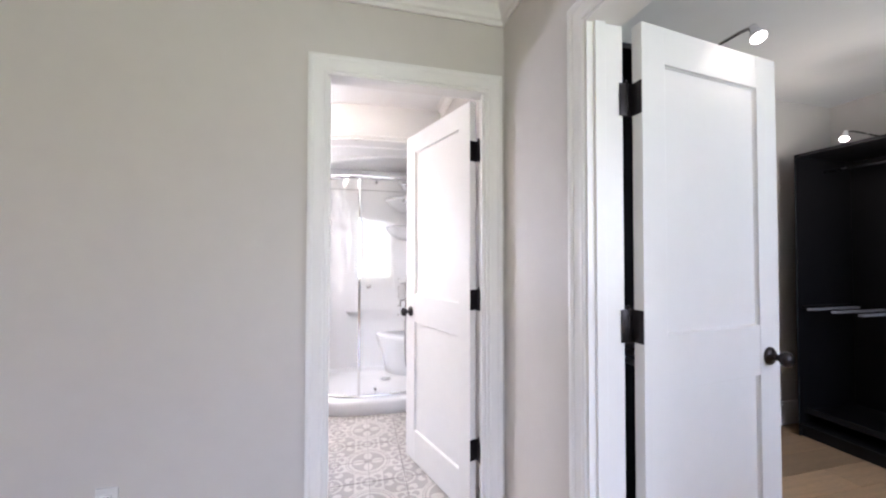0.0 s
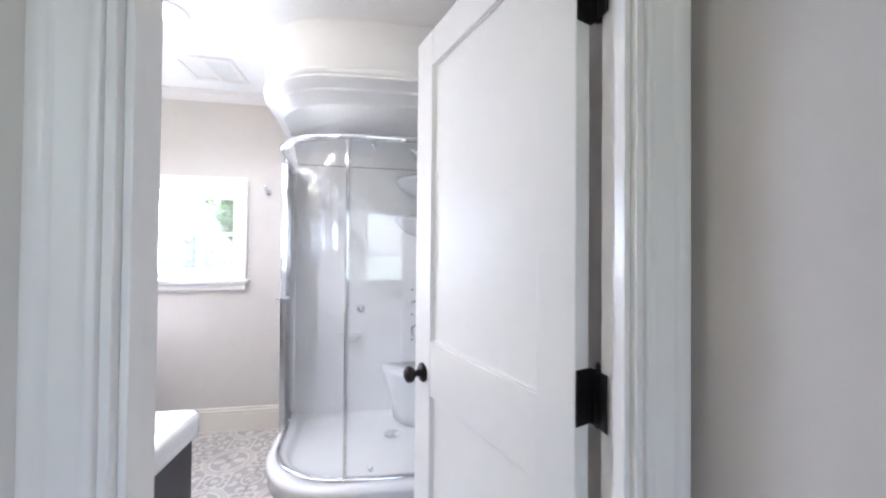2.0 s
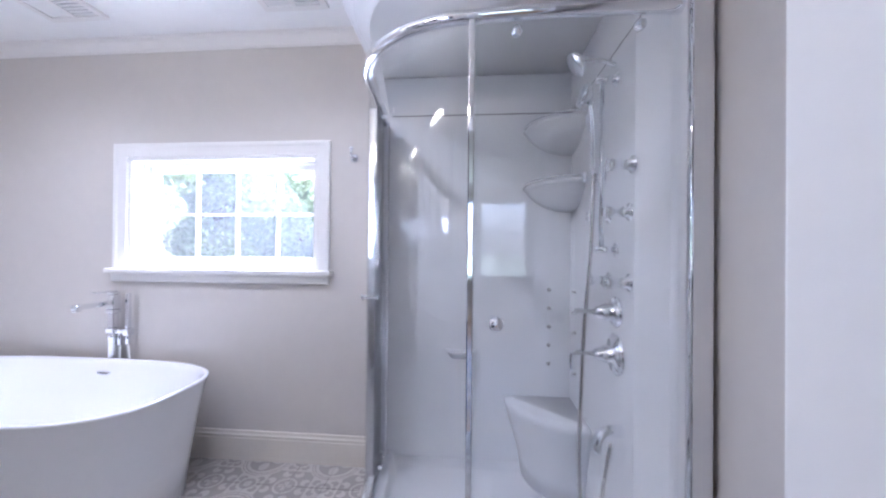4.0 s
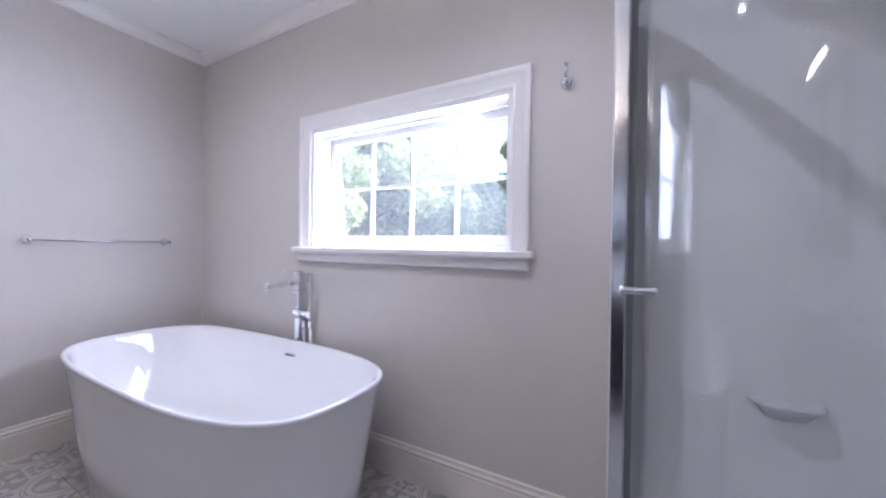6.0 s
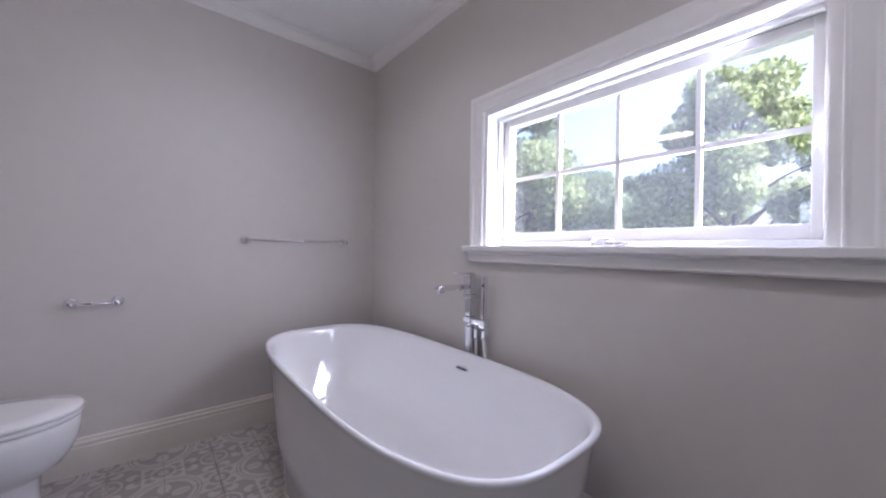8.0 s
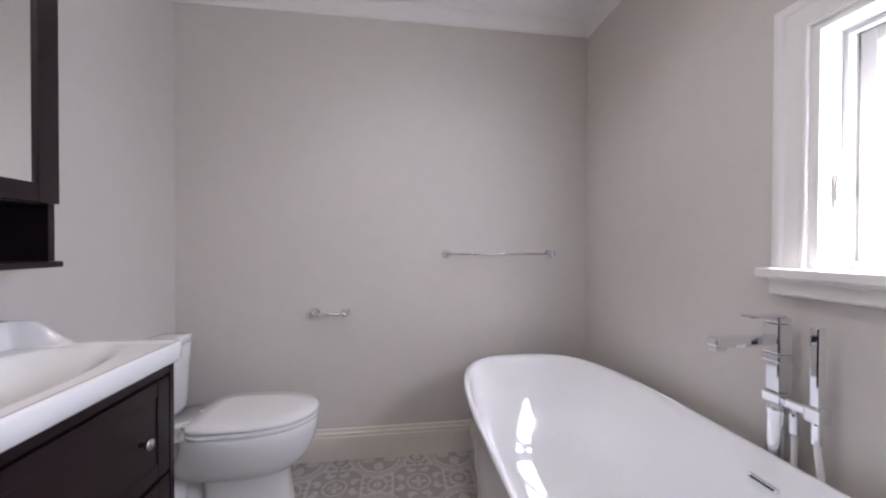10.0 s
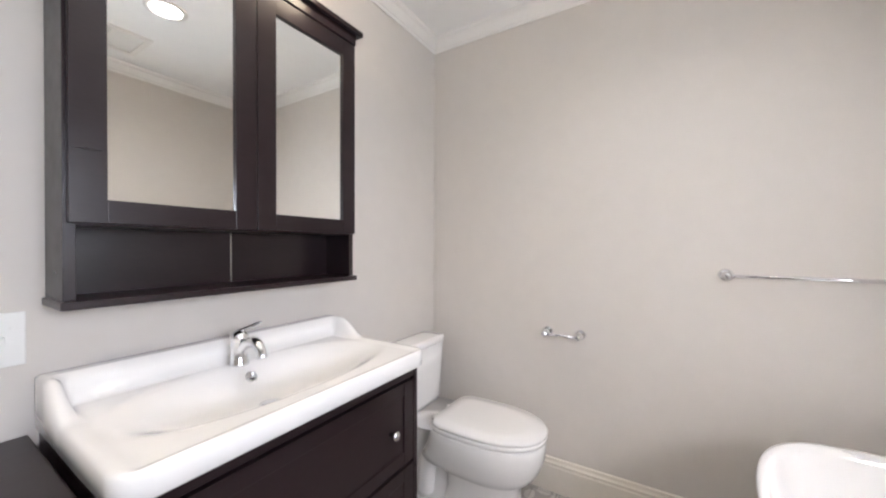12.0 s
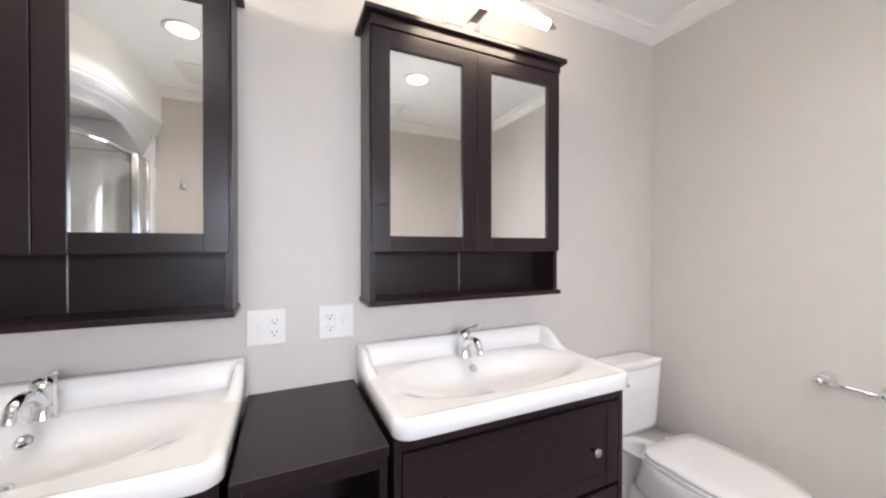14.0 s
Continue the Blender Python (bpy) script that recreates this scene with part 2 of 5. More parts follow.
# ---------------------------------------------------------------- plan
XW, XE = -3.19, 0.70          # bathroom west and east wall faces
YS, YN = 1.742, 4.006         # bathroom south and north wall faces
YH = 1.662                    # hall face of the wall with the bathroom door
ZC = 2.49                     # ceiling
DX0, DX1, DZ = -0.107, 0.617, 2.05    # bathroom door opening
CX = 0.818                     # closet face of the hall's east wall
CY0, CY1, CZ = 0.365, 1.050, 1.995     # closet door opening
CLX, CLY0, CLY1 = 3.77, -0.9, 2.15    # closet far walls
BX0, BY0 = -3.4, -2.6         # bedroom end of the hall
WX0, WX1, WZ0, WZ1 = -2.045, -0.852, 1.10, 1.785   # window opening
T = 0.14

# floors
structure("floor_bathroom", boxes((XW - T, XE + T, YH + 0.04, YN + 0.3, -0.2, -0.012)), M_GROUT, "grey grout bed under patterned cement tiles", "floor")
floor_hall = structure("floor_hall", boxes((BX0 - T, CLX + T, BY0 - T, YH + 0.04, -0.2, -0.014), (XE + T, CLX + T, YH + 0.04, CLY1 + T, -0.2, -0.014)), M_OAK, "dark underlay beneath light oak floorboards", "floor")

# walls
structure("wall_north", boxes((XW - T, WX0, YN, YN + 0.2, -0.2, ZC + 0.1), (WX1, XE + T, YN, YN + 0.2, -0.2, ZC + 0.1),
                              (WX0, WX1, YN, YN + 0.2, -0.2, WZ0), (WX0, WX1, YN, YN + 0.2, WZ1, ZC + 0.1)), M_WALL, "greige painted wall with a small window", "wall")
structure("wall_west", boxes((XW - T, XW, YH, YN, -0.2, ZC + 0.1)), M_WALL, "greige painted bathroom wall", "wall")
structure("wall_door", boxes((BX0 - T, DX0, YH, YS, -0.2, ZC + 0.1), (DX1, XE, YH, YS, -0.2, ZC + 0.1), (DX0, DX1, YH, YS, DZ, ZC + 0.1)), M_WALL,
          "greige wall between hall and bathroom with a doorway", "wall")
structure("wall_east", boxes((XE, CX, BY0 - T, CY0, -0.2, ZC + 0.1), (XE, CX, CY1, YN, -0.2, ZC + 0.1), (XE, CX, CY0, CY1, CZ, ZC + 0.1)), M_WALL,
          "greige wall beside the hall with the closet doorway", "wall")
structure("wall_closet_north", boxes((CX, CLX, CLY1, CLY1 + T, -0.2, ZC + 0.1)), M_WALL, "off-white closet wall", "wall")
structure("wall_closet_east", boxes((CLX, CLX + T, CLY0 - T, CLY1 + T, -0.2, ZC + 0.1)), M_WALL, "off-white closet wall", "wall")
structure("wall_closet_south", boxes((CX, 1.55, CLY0 - T, CLY0, -0.2, ZC + 0.1), (2.65, CLX, CLY0 - T, CLY0, -0.2, ZC + 0.1), (1.55, 2.65, CLY0 - T, CLY0, -0.2, 1.0), (1.55, 2.65, CLY0 - T, CLY0, 2.1, ZC + 0.1)), M_WALL, "off-white closet wall with a window opening", "wall")
structure("wall_bedroom_west", boxes((BX0 - T, BX0, BY0 - T, YH, -0.2, ZC + 0.1)), M_WALL, "plain greige bedroom wall", "wall")
# unseen wall; the opening is added to hold the hall's fill light
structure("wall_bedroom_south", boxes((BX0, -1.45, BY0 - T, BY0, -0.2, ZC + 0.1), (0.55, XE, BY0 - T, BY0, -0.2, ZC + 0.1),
                                      (-1.45, 0.55, BY0 - T, BY0, -0.2, 0.75), (-1.45, 0.55, BY0 - T, BY0, 2.15, ZC + 0.1)), M_WALL, "plain greige bedroom wall with an opening added for a fill light", "wall")
structure("ceiling", boxes((BX0 - T, CLX + T, BY0 - T, YN + 0.2, ZC, ZC + 0.12)), M_CEIL, "smooth white painted ceiling", "ceiling")


def molding(name, profile, runs, material, label, category="trim"):
    """Runs a profile of (out, up) pairs along wall lines (x0, y0, x1, y1), out to the left of the way; ends are cut square."""
    bm = bmesh.new()
    for x0, y0, x1, y1 in runs:
        d = Vector((x1 - x0, y1 - y0, 0)).normalized()
        o = Vector((-d.y, d.x, 0))
        a = [bm.verts.new(Vector((x0, y0, 0)) + o * p + Vector((0, 0, h))) for p, h in profile]
        b = [bm.verts.new(Vector((x1, y1, 0)) + o * p + Vector((0, 0, h))) for p, h in profile]
        for i in range(len(profile)):
            j = (i + 1) % len(profile)
            bm.faces.new((a[i], a[j], b[j], b[i]))
        bm.faces.new(a[::-1])
        bm.faces.new(b)
    return structure(name, bm, material, label, category)


BASE = [(0, 0.0), (0.016, 0.0), (0.016, 0.125), (0.012, 0.13), (0.012, 0.136), (0.018, 0.140), (0.018, 0.146), (0.010, 0.150), (0.007, 0.156), (0.012, 0.160), (0.010, 0.168), (0.0, 0.170)]
CROWN = [(0, ZC), (0, ZC - 0.070), (0.006, ZC - 0.070), (0.008, ZC - 0.060), (0.016, ZC - 0.054), (0.022, ZC - 0.044), (0.036, ZC - 0.022), (0.052, ZC - 0.012), (0.054, ZC - 0.004), (0.060, ZC)]
CROWN2 = [(0, ZC), (0, ZC - 0.130), (0.010, ZC - 0.130), (0.012, ZC - 0.112), (0.022, ZC - 0.106), (0.028, ZC - 0.090), (0.050, ZC - 0.060), (0.078, ZC - 0.038), (0.080, ZC - 0.026), (0.096, ZC - 0.020), (0.100, ZC)]
SX0 = -0.385                  # outer west side of the shower
molding("baseboard_bathroom", BASE, [(-0.48, YN, XW, YN), (XW, YN, XW, YS), (XW, YS, -2.40, YS), (-0.24, YS, DX0 - 0.066, YS), (XE, YS + 0.02, XE, 3.02)], M_BASE, "tall cream baseboard with a beaded top", "baseboard")
molding("baseboard_hall", BASE, [(DX0 - 0.066, YH, BX0, YH), (XE, CY1 + 0.09, XE, YH), (XE, BY0, XE, CY0 - 0.09), (BX0, YH, BX0, BY0), (BX0, BY0, XE, BY0)], M_BASE, "tall white baseboard with a beaded top", "baseboard")
molding("baseboard_closet", BASE, [(CLX, CLY1, 2.22, CLY1), (CLX, CLY0, CLX, CLY1), (CX, CLY0, CLX, CLY0)], M_TRIM, "white closet baseboard", "baseboard")
molding("crown_bathroom", CROWN, [(-0.46, YN, XW, YN), (XW, YN, XW, YS), (XW, YS, XE, YS), (XE, YS, XE, 2.92)], M_TRIM, "slim white crown molding", "trim")
molding("crown_hall", CROWN2, [(XE, YH, BX0, YH), (XE, BY0, XE, YH), (BX0, YH, BX0, BY0), (BX0, BY0, XE, BY0)], M_TRIM, "stepped white crown molding", "trim")

# door casings: flat boards with a raised outer band and an inner bead


CASING = [(0.0, 0.0), (0.0, 0.010), (0.002, 0.0125), (0.010, 0.0135), (0.014, 0.0115), (0.017, 0.0125), (0.62, 0.0155), (0.66, 0.0165), (0.70, 0.0205), (0.76, 0.0235), (0.95, 0.0250), (1.0, 0.0225), (1.0, 0.0)]


def casing_loft(width, foot, height, wide):
    rings = []
    for s, top in ((-1, 0), (-1, 1), (1, 1), (1, 0)):
        ring = []
        for u, p in CASING:
            o = u if u < 0.02 else u * wide
            ring.append((s * (width / 2 + o), -p, height + o if top else foot))
        rings.append(ring)
    return loft(rings)


def casing(name, width, height, wide, m, label):
    """Round an opening of that width and height, in the local xz plane, proud towards -y; mitred at the corners."""
    return sharp_smooth(solid(name, casing_loft(width, 0.0, height, wide), M_TRIM, label, "door casing", kind="structure", m=m), 50)


casing("trim_bathroom_doorway_hall", DX1 - DX0, DZ, 0.065, pose((DX0 + DX1) / 2, YH, 0), "white molded casing round the bathroom doorway")
casing("trim_bathroom_doorway_inside", DX1 - DX0, DZ, 0.065, pose((DX0 + DX1) / 2, YS, 0, 0, 0, 180), "white molded casing round the bathroom doorway")
casing("trim_closet_doorway_hall", CY1 - CY0, CZ, 0.060, pose(XE, (CY0 + CY1) / 2, 0, 0, 0, -90), "white molded casing round the closet doorway")
casing("trim_closet_doorway_inside", CY1 - CY0, CZ, 0.085, pose(CX, (CY0 + CY1) / 2, 0, 0, 0, 90), "white molded casing round the closet doorway")
def jamb(name, pieces):
    d = thing(name, pose(0, 0, 0), "white painted door jamb with stops", "door jamb", kind="structure")
    for nm, spec in pieces:
        part(nm, boxes(spec, bevel=0.0015), M_TRIM, d)


jamb("jamb_bathroom", (("side_board", (DX0, DX0 + 0.012, YH - 0.004, YS + 0.004, 0, DZ)), ("side_board", (DX1 - 0.012, DX1, YH - 0.004, YS + 0.004, 0, DZ)),
                       ("head_board", (DX0 + 0.012, DX1 - 0.012, YH - 0.004, YS + 0.004, DZ - 0.012, DZ)),
                       ("door_stop", (DX0 + 0.012, DX0 + 0.022, YH + 0.01, YH + 0.036, 0, DZ - 0.012)), ("door_stop", (DX1 - 0.022, DX1 - 0.012, YH + 0.01, YH + 0.036, 0, DZ - 0.012))))
jamb("jamb_closet", (("side_board", (XE - 0.004, CX + 0.004, CY0, CY0 + 0.012, 0, CZ)), ("side_board", (XE - 0.004, CX + 0.004, CY1 - 0.012, CY1, 0, CZ)),
                     ("head_board", (XE - 0.004, CX + 0.004, CY0 + 0.012, CY1 - 0.012, CZ - 0.012, CZ)), ("door_stop", (XE + 0.02, XE + 0.055, CY1 - 0.022, CY1 - 0.012, 0, CZ - 0.012))))


def panel_door(name, width, height, m, label, hinge_z, knob_z, side, jamb):
    """Hinged on the local z axis, the leaf runs along +x and is thick towards side; jamb: the way of the jamb's hinge leaf in degrees."""
    d = thing(name, m, label, "door", kind="structure")
    th, st = 0.036 * side, 0.108
    i1 = 0.001 * side
    z0, zm0, zm1 = 0.012, 0.862, 1.035
    bm = bmesh.new()
    box(bm, 0.016, 0.004 + st, 0, th, z0, height, 0.0025)
    box(bm, width - st, width, 0, th, z0, height, 0.0025)
    for a, b in ((z0, 0.20), (zm0, zm1), (height - 0.115, height)):
        box(bm, 0.004 + st, width - st, i1, th - i1, a, b, 0.002)
    for a, b in ((0.20, zm0), (zm1, height - 0.115)):
        box(bm, 0.004 + st, width - st, 13 * i1, th - 13 * i1, a, b)
        for x in (0.004 + st, width - st):
            e = 1 if x < width / 2 else -1
            box(bm, x, x + e * 0.004, 9 * i1, th - 9 * i1, a, b, 0.0015)
        box(bm, 0.008 + st, width - st - 0.004, 9 * i1, th - 9 * i1, a, a + 0.004, 0.0015)
        box(bm, 0.008 + st, width - st - 0.004, 9 * i1, th - 9 * i1, b - 0.004, b, 0.0015)
    part("leaf", bm, M_DOOR, d, "white painted two-panel leaf")
    for z in hinge_z:
        h = boxes((0.0125, 0.0155, 0, th, z - 0.05, z + 0.05), (0.0, 0.0145, -i1, i1, z - 0.05, z + 0.05), bevel=0.0005)
        box(h, 0.002, 0.030, -0.0015, 0.0015, z - 0.05, z + 0.05, 0.0008, pose(0, 0, 0, 0, 0, jamb))
        lathe([(0.0062, -0.052), (0.0062, 0.052)], 12, pose(-0.001, -4 * i1, z), h)
        lathe([(0.003, 0.052), (0.0055, 0.056), (0.002, 0.064)], 12, pose(-0.001, -4 * i1, z), h)
        part("hinge", h, M_BRONZE, d, "dark bronze butt hinge")
    kx = width - 0.062
    for y, up in ((min(0, th), 90), (max(0, th), -90)):
        k = lathe([(0.031, 0), (0.031, 0.005), (0.026, 0.010), (0.012, 0.013), (0.010, 0.026), (0.014, 0.032), (0.024, 0.040), (0.0265, 0.050), (0.024, 0.059), (0.014, 0.065), (0.003, 0.067)], 28,
                  Matrix.Translation((kx, y, knob_z)) @ pose(0, 0, 0, up, 0, 0))
        part("knob", k, M_BRONZE, d, "dark bronze round door knob")
    part("latch", boxes((width - 0.0005, width + 0.002, 8 * i1, 28 * i1, knob_z - 0.03, knob_z + 0.03), bevel=0.0005), M_BRONZE, d)
    return d


panel_door("door_1", 0.69, 2.038, pose(0.601, 1.754, 0, 0, 0, 109.5), "white two-panel door standing open into the bathroom", (0.335, 1.06, 1.79), 0.925, 1, 160.5)
panel_door("door_2", 0.665, 1.983, pose(0.838, 1.034, 0, 0, 0, 6.4), "white two-panel closet door standing wide open", (0.31, 1.062, 1.755), 0.925, -1, 173.6)

# ---------------------------------------------------------------- bathroom window
win = thing("window_1", pose((WX0 + WX1) / 2, YN, WZ0), "white awning window with eight panes and a deep sill", "window", kind="structure")
ww, wh = WX1 - WX0, WZ1 - WZ0
cw = 0.078
sharp_smooth(part("window_casing", casing_loft(ww, 0.012, wh, cw), M_TRIM, win, "white molded window casing"), 50)
bm = bmesh.new()
box(bm, -ww / 2 - cw - 0.022, ww / 2 + cw + 0.022, -0.055, 0.0, -0.016, 0.012, 0.005)
box(bm, -ww / 2, ww / 2, 0.0, 0.12, -0.016, 0.012)
part("window_sill", bm, M_TRIM, win, "white painted window stool")
bm = bmesh.new()
prof = [(0.0, -0.016), (-0.034, -0.016), (-0.034, -0.023), (-0.029, -0.027), (-0.029, -0.060), (-0.025, -0.066), (-0.015, -0.068), (0.0, -0.068)]
loft([[(x, y, z) for y, z in prof] for x in (-ww / 2 - cw, ww / 2 + cw)], bm=bm)
apron = part("apron", bm, M_TRIM, win, "white molded apron below the sill")
for p in apron.data.polygons:
    p.use_smooth = False
bm = bmesh.new()
fy0, fy1 = 0.085, 0.185
box(bm, -ww / 2, -ww / 2 + 0.022, 0.0, fy1, 0.012, wh)
box(bm, ww / 2 - 0.022, ww / 2, 0.0, fy1, 0.012, wh)
box(bm, -ww / 2 + 0.022, ww / 2 - 0.022, 0.0, fy1, wh - 0.022, wh)
for s in (-1, 1):
    e = s * (ww / 2 - 0.022)
    box(bm, e, e - s * 0.012, 0.075, 0.098, 0.012, wh - 0.022, 0.002)
box(bm, -ww / 2 + 0.034, ww / 2 - 0.034, 0.075, 0.098, wh - 0.036, wh - 0.022, 0.002)
box(bm, -ww / 2 + 0.022, ww / 2 - 0.022, 0.09, fy1, 0.012, 0.034, 0.003)
part("window_frame", bm, M_TRIM, win, "white window jamb and stops")
gx0, gx1, gz0, gz1 = -1.985 + 1.4485, -0.912 + 1.4485, 1.180 - WZ0, 1.722 - WZ0
bm = bmesh.new()
sx, sz0, sz1 = ww / 2 - 0.025, 0.036, wh - 0.026
box(bm, -sx, gx0, 0.125, 0.17, sz0, sz1, 0.003)
box(bm, gx1, sx, 0.125, 0.17, sz0, sz1, 0.003)
box(bm, gx0, gx1, 0.1255, 0.1695, sz0, gz0, 0.003)
box(bm, gx0, gx1, 0.1255, 0.1695, gz1, sz1, 0.003)
part("sash", bm, M_TRIM, win, "white awning sash")
pw, ph = (gx1 - gx0) / 4, (gz1 - gz0) / 2
for i in (1, 2, 3):
    part("muntin", boxes((gx0 + pw * i - 0.009, gx0 + pw * i + 0.009, 0.140, 0.162, gz0, gz1), bevel=0.003), M_TRIM, win)
for i in range(4):
    part("muntin", boxes((gx0 + pw * i + 0.009 * (i > 0), gx0 + pw * (i + 1) - 0.009 * (i < 3), 0.141, 0.161, gz0 + ph - 0.009, gz0 + ph + 0.009), bevel=0.003), M_TRIM, win)
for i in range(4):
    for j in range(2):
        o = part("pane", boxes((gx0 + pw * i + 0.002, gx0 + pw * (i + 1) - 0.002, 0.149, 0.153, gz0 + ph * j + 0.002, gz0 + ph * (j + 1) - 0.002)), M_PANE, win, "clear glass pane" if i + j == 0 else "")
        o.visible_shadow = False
bm = boxes((-0.065, 0.065, 0.062, 0.095, 0.012, 0.030), bevel=0.006)
lathe([(0.014, 0), (0.014, 0.012), (0.008, 0.016)], 16, pose(0.005, 0.075, 0.028), bm)
sweep(spline([(0.005, 0.070, 0.043), (-0.02, 0.060, 0.046), (-0.05, 0.056, 0.040)], 10), [0.006] * 11, 8, bm, 0.6)
lathe([(0.007, 0), (0.009, 0.01), (0.006, 0.016)], 10, pose(-0.052, 0.055, 0.030), bm)
part("crank_handle", bm, M_STEEL, win, "nickel window crank")
lever = boxes((-ww / 2 + 0.022, -ww / 2 + 0.030, 0.045, 0.060, 0.15, 0.27), bevel=0.003)
box(lever, -ww / 2 + 0.028, -ww / 2 + 0.040, 0.046, 0.056, 0.20, 0.30, 0.003)
part("latch", lever, M_STEEL, win, "nickel sash lock lever")

# ---------------------------------------------------------------- shower
sh = thing("shower_cabin", pose(0, 0, 0), "white acrylic corner shower with curved sliding glass", "shower")
FY, R = 3.075, 0.42


def shower_curve(off=0.0, n=14, y_end=YN - 0.17, x_end=XE - 0.03):
    """The plan of the glass from the north wall round to the east wall, pushed outwards by off; the sides bow slightly."""
    x0, y0, r = SX0 - off, FY - off, R + off * 0.6
    pts = [(x0 - 0.035, y_end)]
    for i in range(1, 6):
        f = i / 6
        pts.append((x0 - 0.035 * (1 - f) ** 1.5, y_end + (y0 + r - y_end) * f))
    for i in range(n + 1):
        a = math.pi + (math.pi / 2) * i / n
        pts.append((x0 + r + r * math.cos(a), y0 + r + r * math.sin(a)))
    for i in range(1, 10):
        f = i / 9
        pts.append((x0 + r + (x_end - x0 - r) * f, y0 - 0.014 * math.sin(math.pi * f)))
    return pts


def shell(off0, off1, z0, z1, y_end, x_end, seg=14):
    a, b = shower_curve(off0, seg, y_end, x_end), shower_curve(off1, seg, y_end, x_end)
    return loft([[(x, y, z0) for x, y in a], [(x, y, z1) for x, y in a], [(x, y, z1) for x, y in b], [(x, y, z0) for x, y in b]], False, False)


# tray: skirt, rim and sunken floor as rings of the plan
bm = bmesh.new()
corner = [(XE - 0.012, YN - 0.012)]
rings = []
for off, z in ((0.050, 0.0), (0.052, 0.075), (0.058, 0.085), (0.058, 0.105), (0.050, 0.118), (0.030, 0.124), (-0.030, 0.124), (-0.045, 0.118), (-0.060, 0.070), (-0.075, 0.062), (-0.16, 0.056)):
    ye, xe = (YN - 0.012, XE - 0.012) if off > -0.03 else (YN - 0.05 - max(0, -off - 0.045), XE - 0.05 - max(0, -off - 0.045))
    pts = shower_curve(off, 14, ye, xe)
    rings.append([(x, y, z) for x, y in pts] + [(xe, ye, z)])
loft(rings, True, True, bm)
part("tray", bm, M_ACRYL, sh, "white acrylic shower tray")
dr = lathe([(0.058, 0.0), (0.058, 0.004), (0.050, 0.006), (0.046, 0.003)], 28, pose(0.30, 3.66, 0.056))
part("drain", dr, M_CHROME, sh, "round chrome drain cover")

# surround walls
NW, EW = YN - 0.055, 0.567
bm = boxes((-0.475, XE - 0.012, NW, YN - 0.012, 0.10, 2.19), bevel=0.008)
part("surround_panel", bm, M_ACRYL, sh, "glossy white acrylic wall panel")
flank = [(EW, NW), (EW, 3.215), (EW + 0.006, 3.200), (EW + 0.050, 3.105), (EW + 0.060, FY - 0.03), (XE - 0.012, FY - 0.03), (XE - 0.012, NW)]
bm = loft([[(x, y, z) for x, y in flank] for z in (0.06, 2.19)])
for f in bm.faces:
    f.smooth = False
part("surround_panel", bm, M_ACRYL, sh, "glossy white acrylic wall panel")
bm = boxes((-0.472, -0.415, YN - 0.085, NW, 0.11, 1.92), bevel=0.006)
part("side_flange", bm, M_ACRYL, sh, "white acrylic return at the glass edge")
# rounded inner corner with two shelves and a seat


def quarter(rings_):
    """A quarter round in the back corner through (radius, height) pairs."""
    cx, cy = EW + 0.004, NW + 0.004
    rings = []
    for rr, z in rings_:
        ring = [(cx, cy, z)]
        for i in range(17):
            a = math.pi + math.pi / 2 * i / 16
            ring.append((cx + rr * math.cos(a), cy + rr * math.sin(a), z))
        rings.append(ring)
    return loft(rings)


def shelf_rings(z):
    return [(0.03, z - 0.135), (0.09, z - 0.128), (0.150, z - 0.108), (0.200, z - 0.076), (0.234, z - 0.042), (0.240, z - 0.026), (0.254, z - 0.020), (0.257, z - 0.008), (0.252, z + 0.002), (0.240, z + 0.001), (0.228, z - 0.010)]


part("corner_seat", quarter([(0.26, 0.06), (0.272, 0.16), (0.298, 0.26), (0.324, 0.34), (0.340, 0.40), (0.350, 0.43), (0.352, 0.448), (0.342, 0.460), (0.30, 0.462)]), M_ACRYL, sh, "molded white corner seat")
part("corner_shelf", quarter(shelf_rings(1.578)), M_ACRYL, sh, "molded white corner shelf")
part("corner_shelf", quarter(shelf_rings(1.880)), M_ACRYL, sh, "molded white corner shelf")
for z in (1.590, 1.892):
    cx, cy = EW, NW
    part("shelf_rail", sweep([(cx + 0.25 * math.cos(math.pi + math.pi / 2 * i / 14), cy + 0.25 * math.sin(math.pi + math.pi / 2 * i / 14), z) for i in range(15)], 0.004, 8), M_CHROME, sh, "thin chrome shelf rail")
bm = loft([sell(-0.014, NW - 0.002, 0.085 * k, 0.002, 0.695 + dz, 2.4, 32, b2=w) for k, w, dz in ((0.55, 0.02, -0.045), (0.85, 0.05, -0.012), (1.0, 0.065, 0.0), (0.92, 0.055, 0.004), (0.8, 0.042, -0.006))])
part("soap_dish", bm, M_ACRYL, sh, "molded white soap ledge")

# dome over the glass and the boxed soffit up to the ceiling
bm = bmesh.new()
prev = None
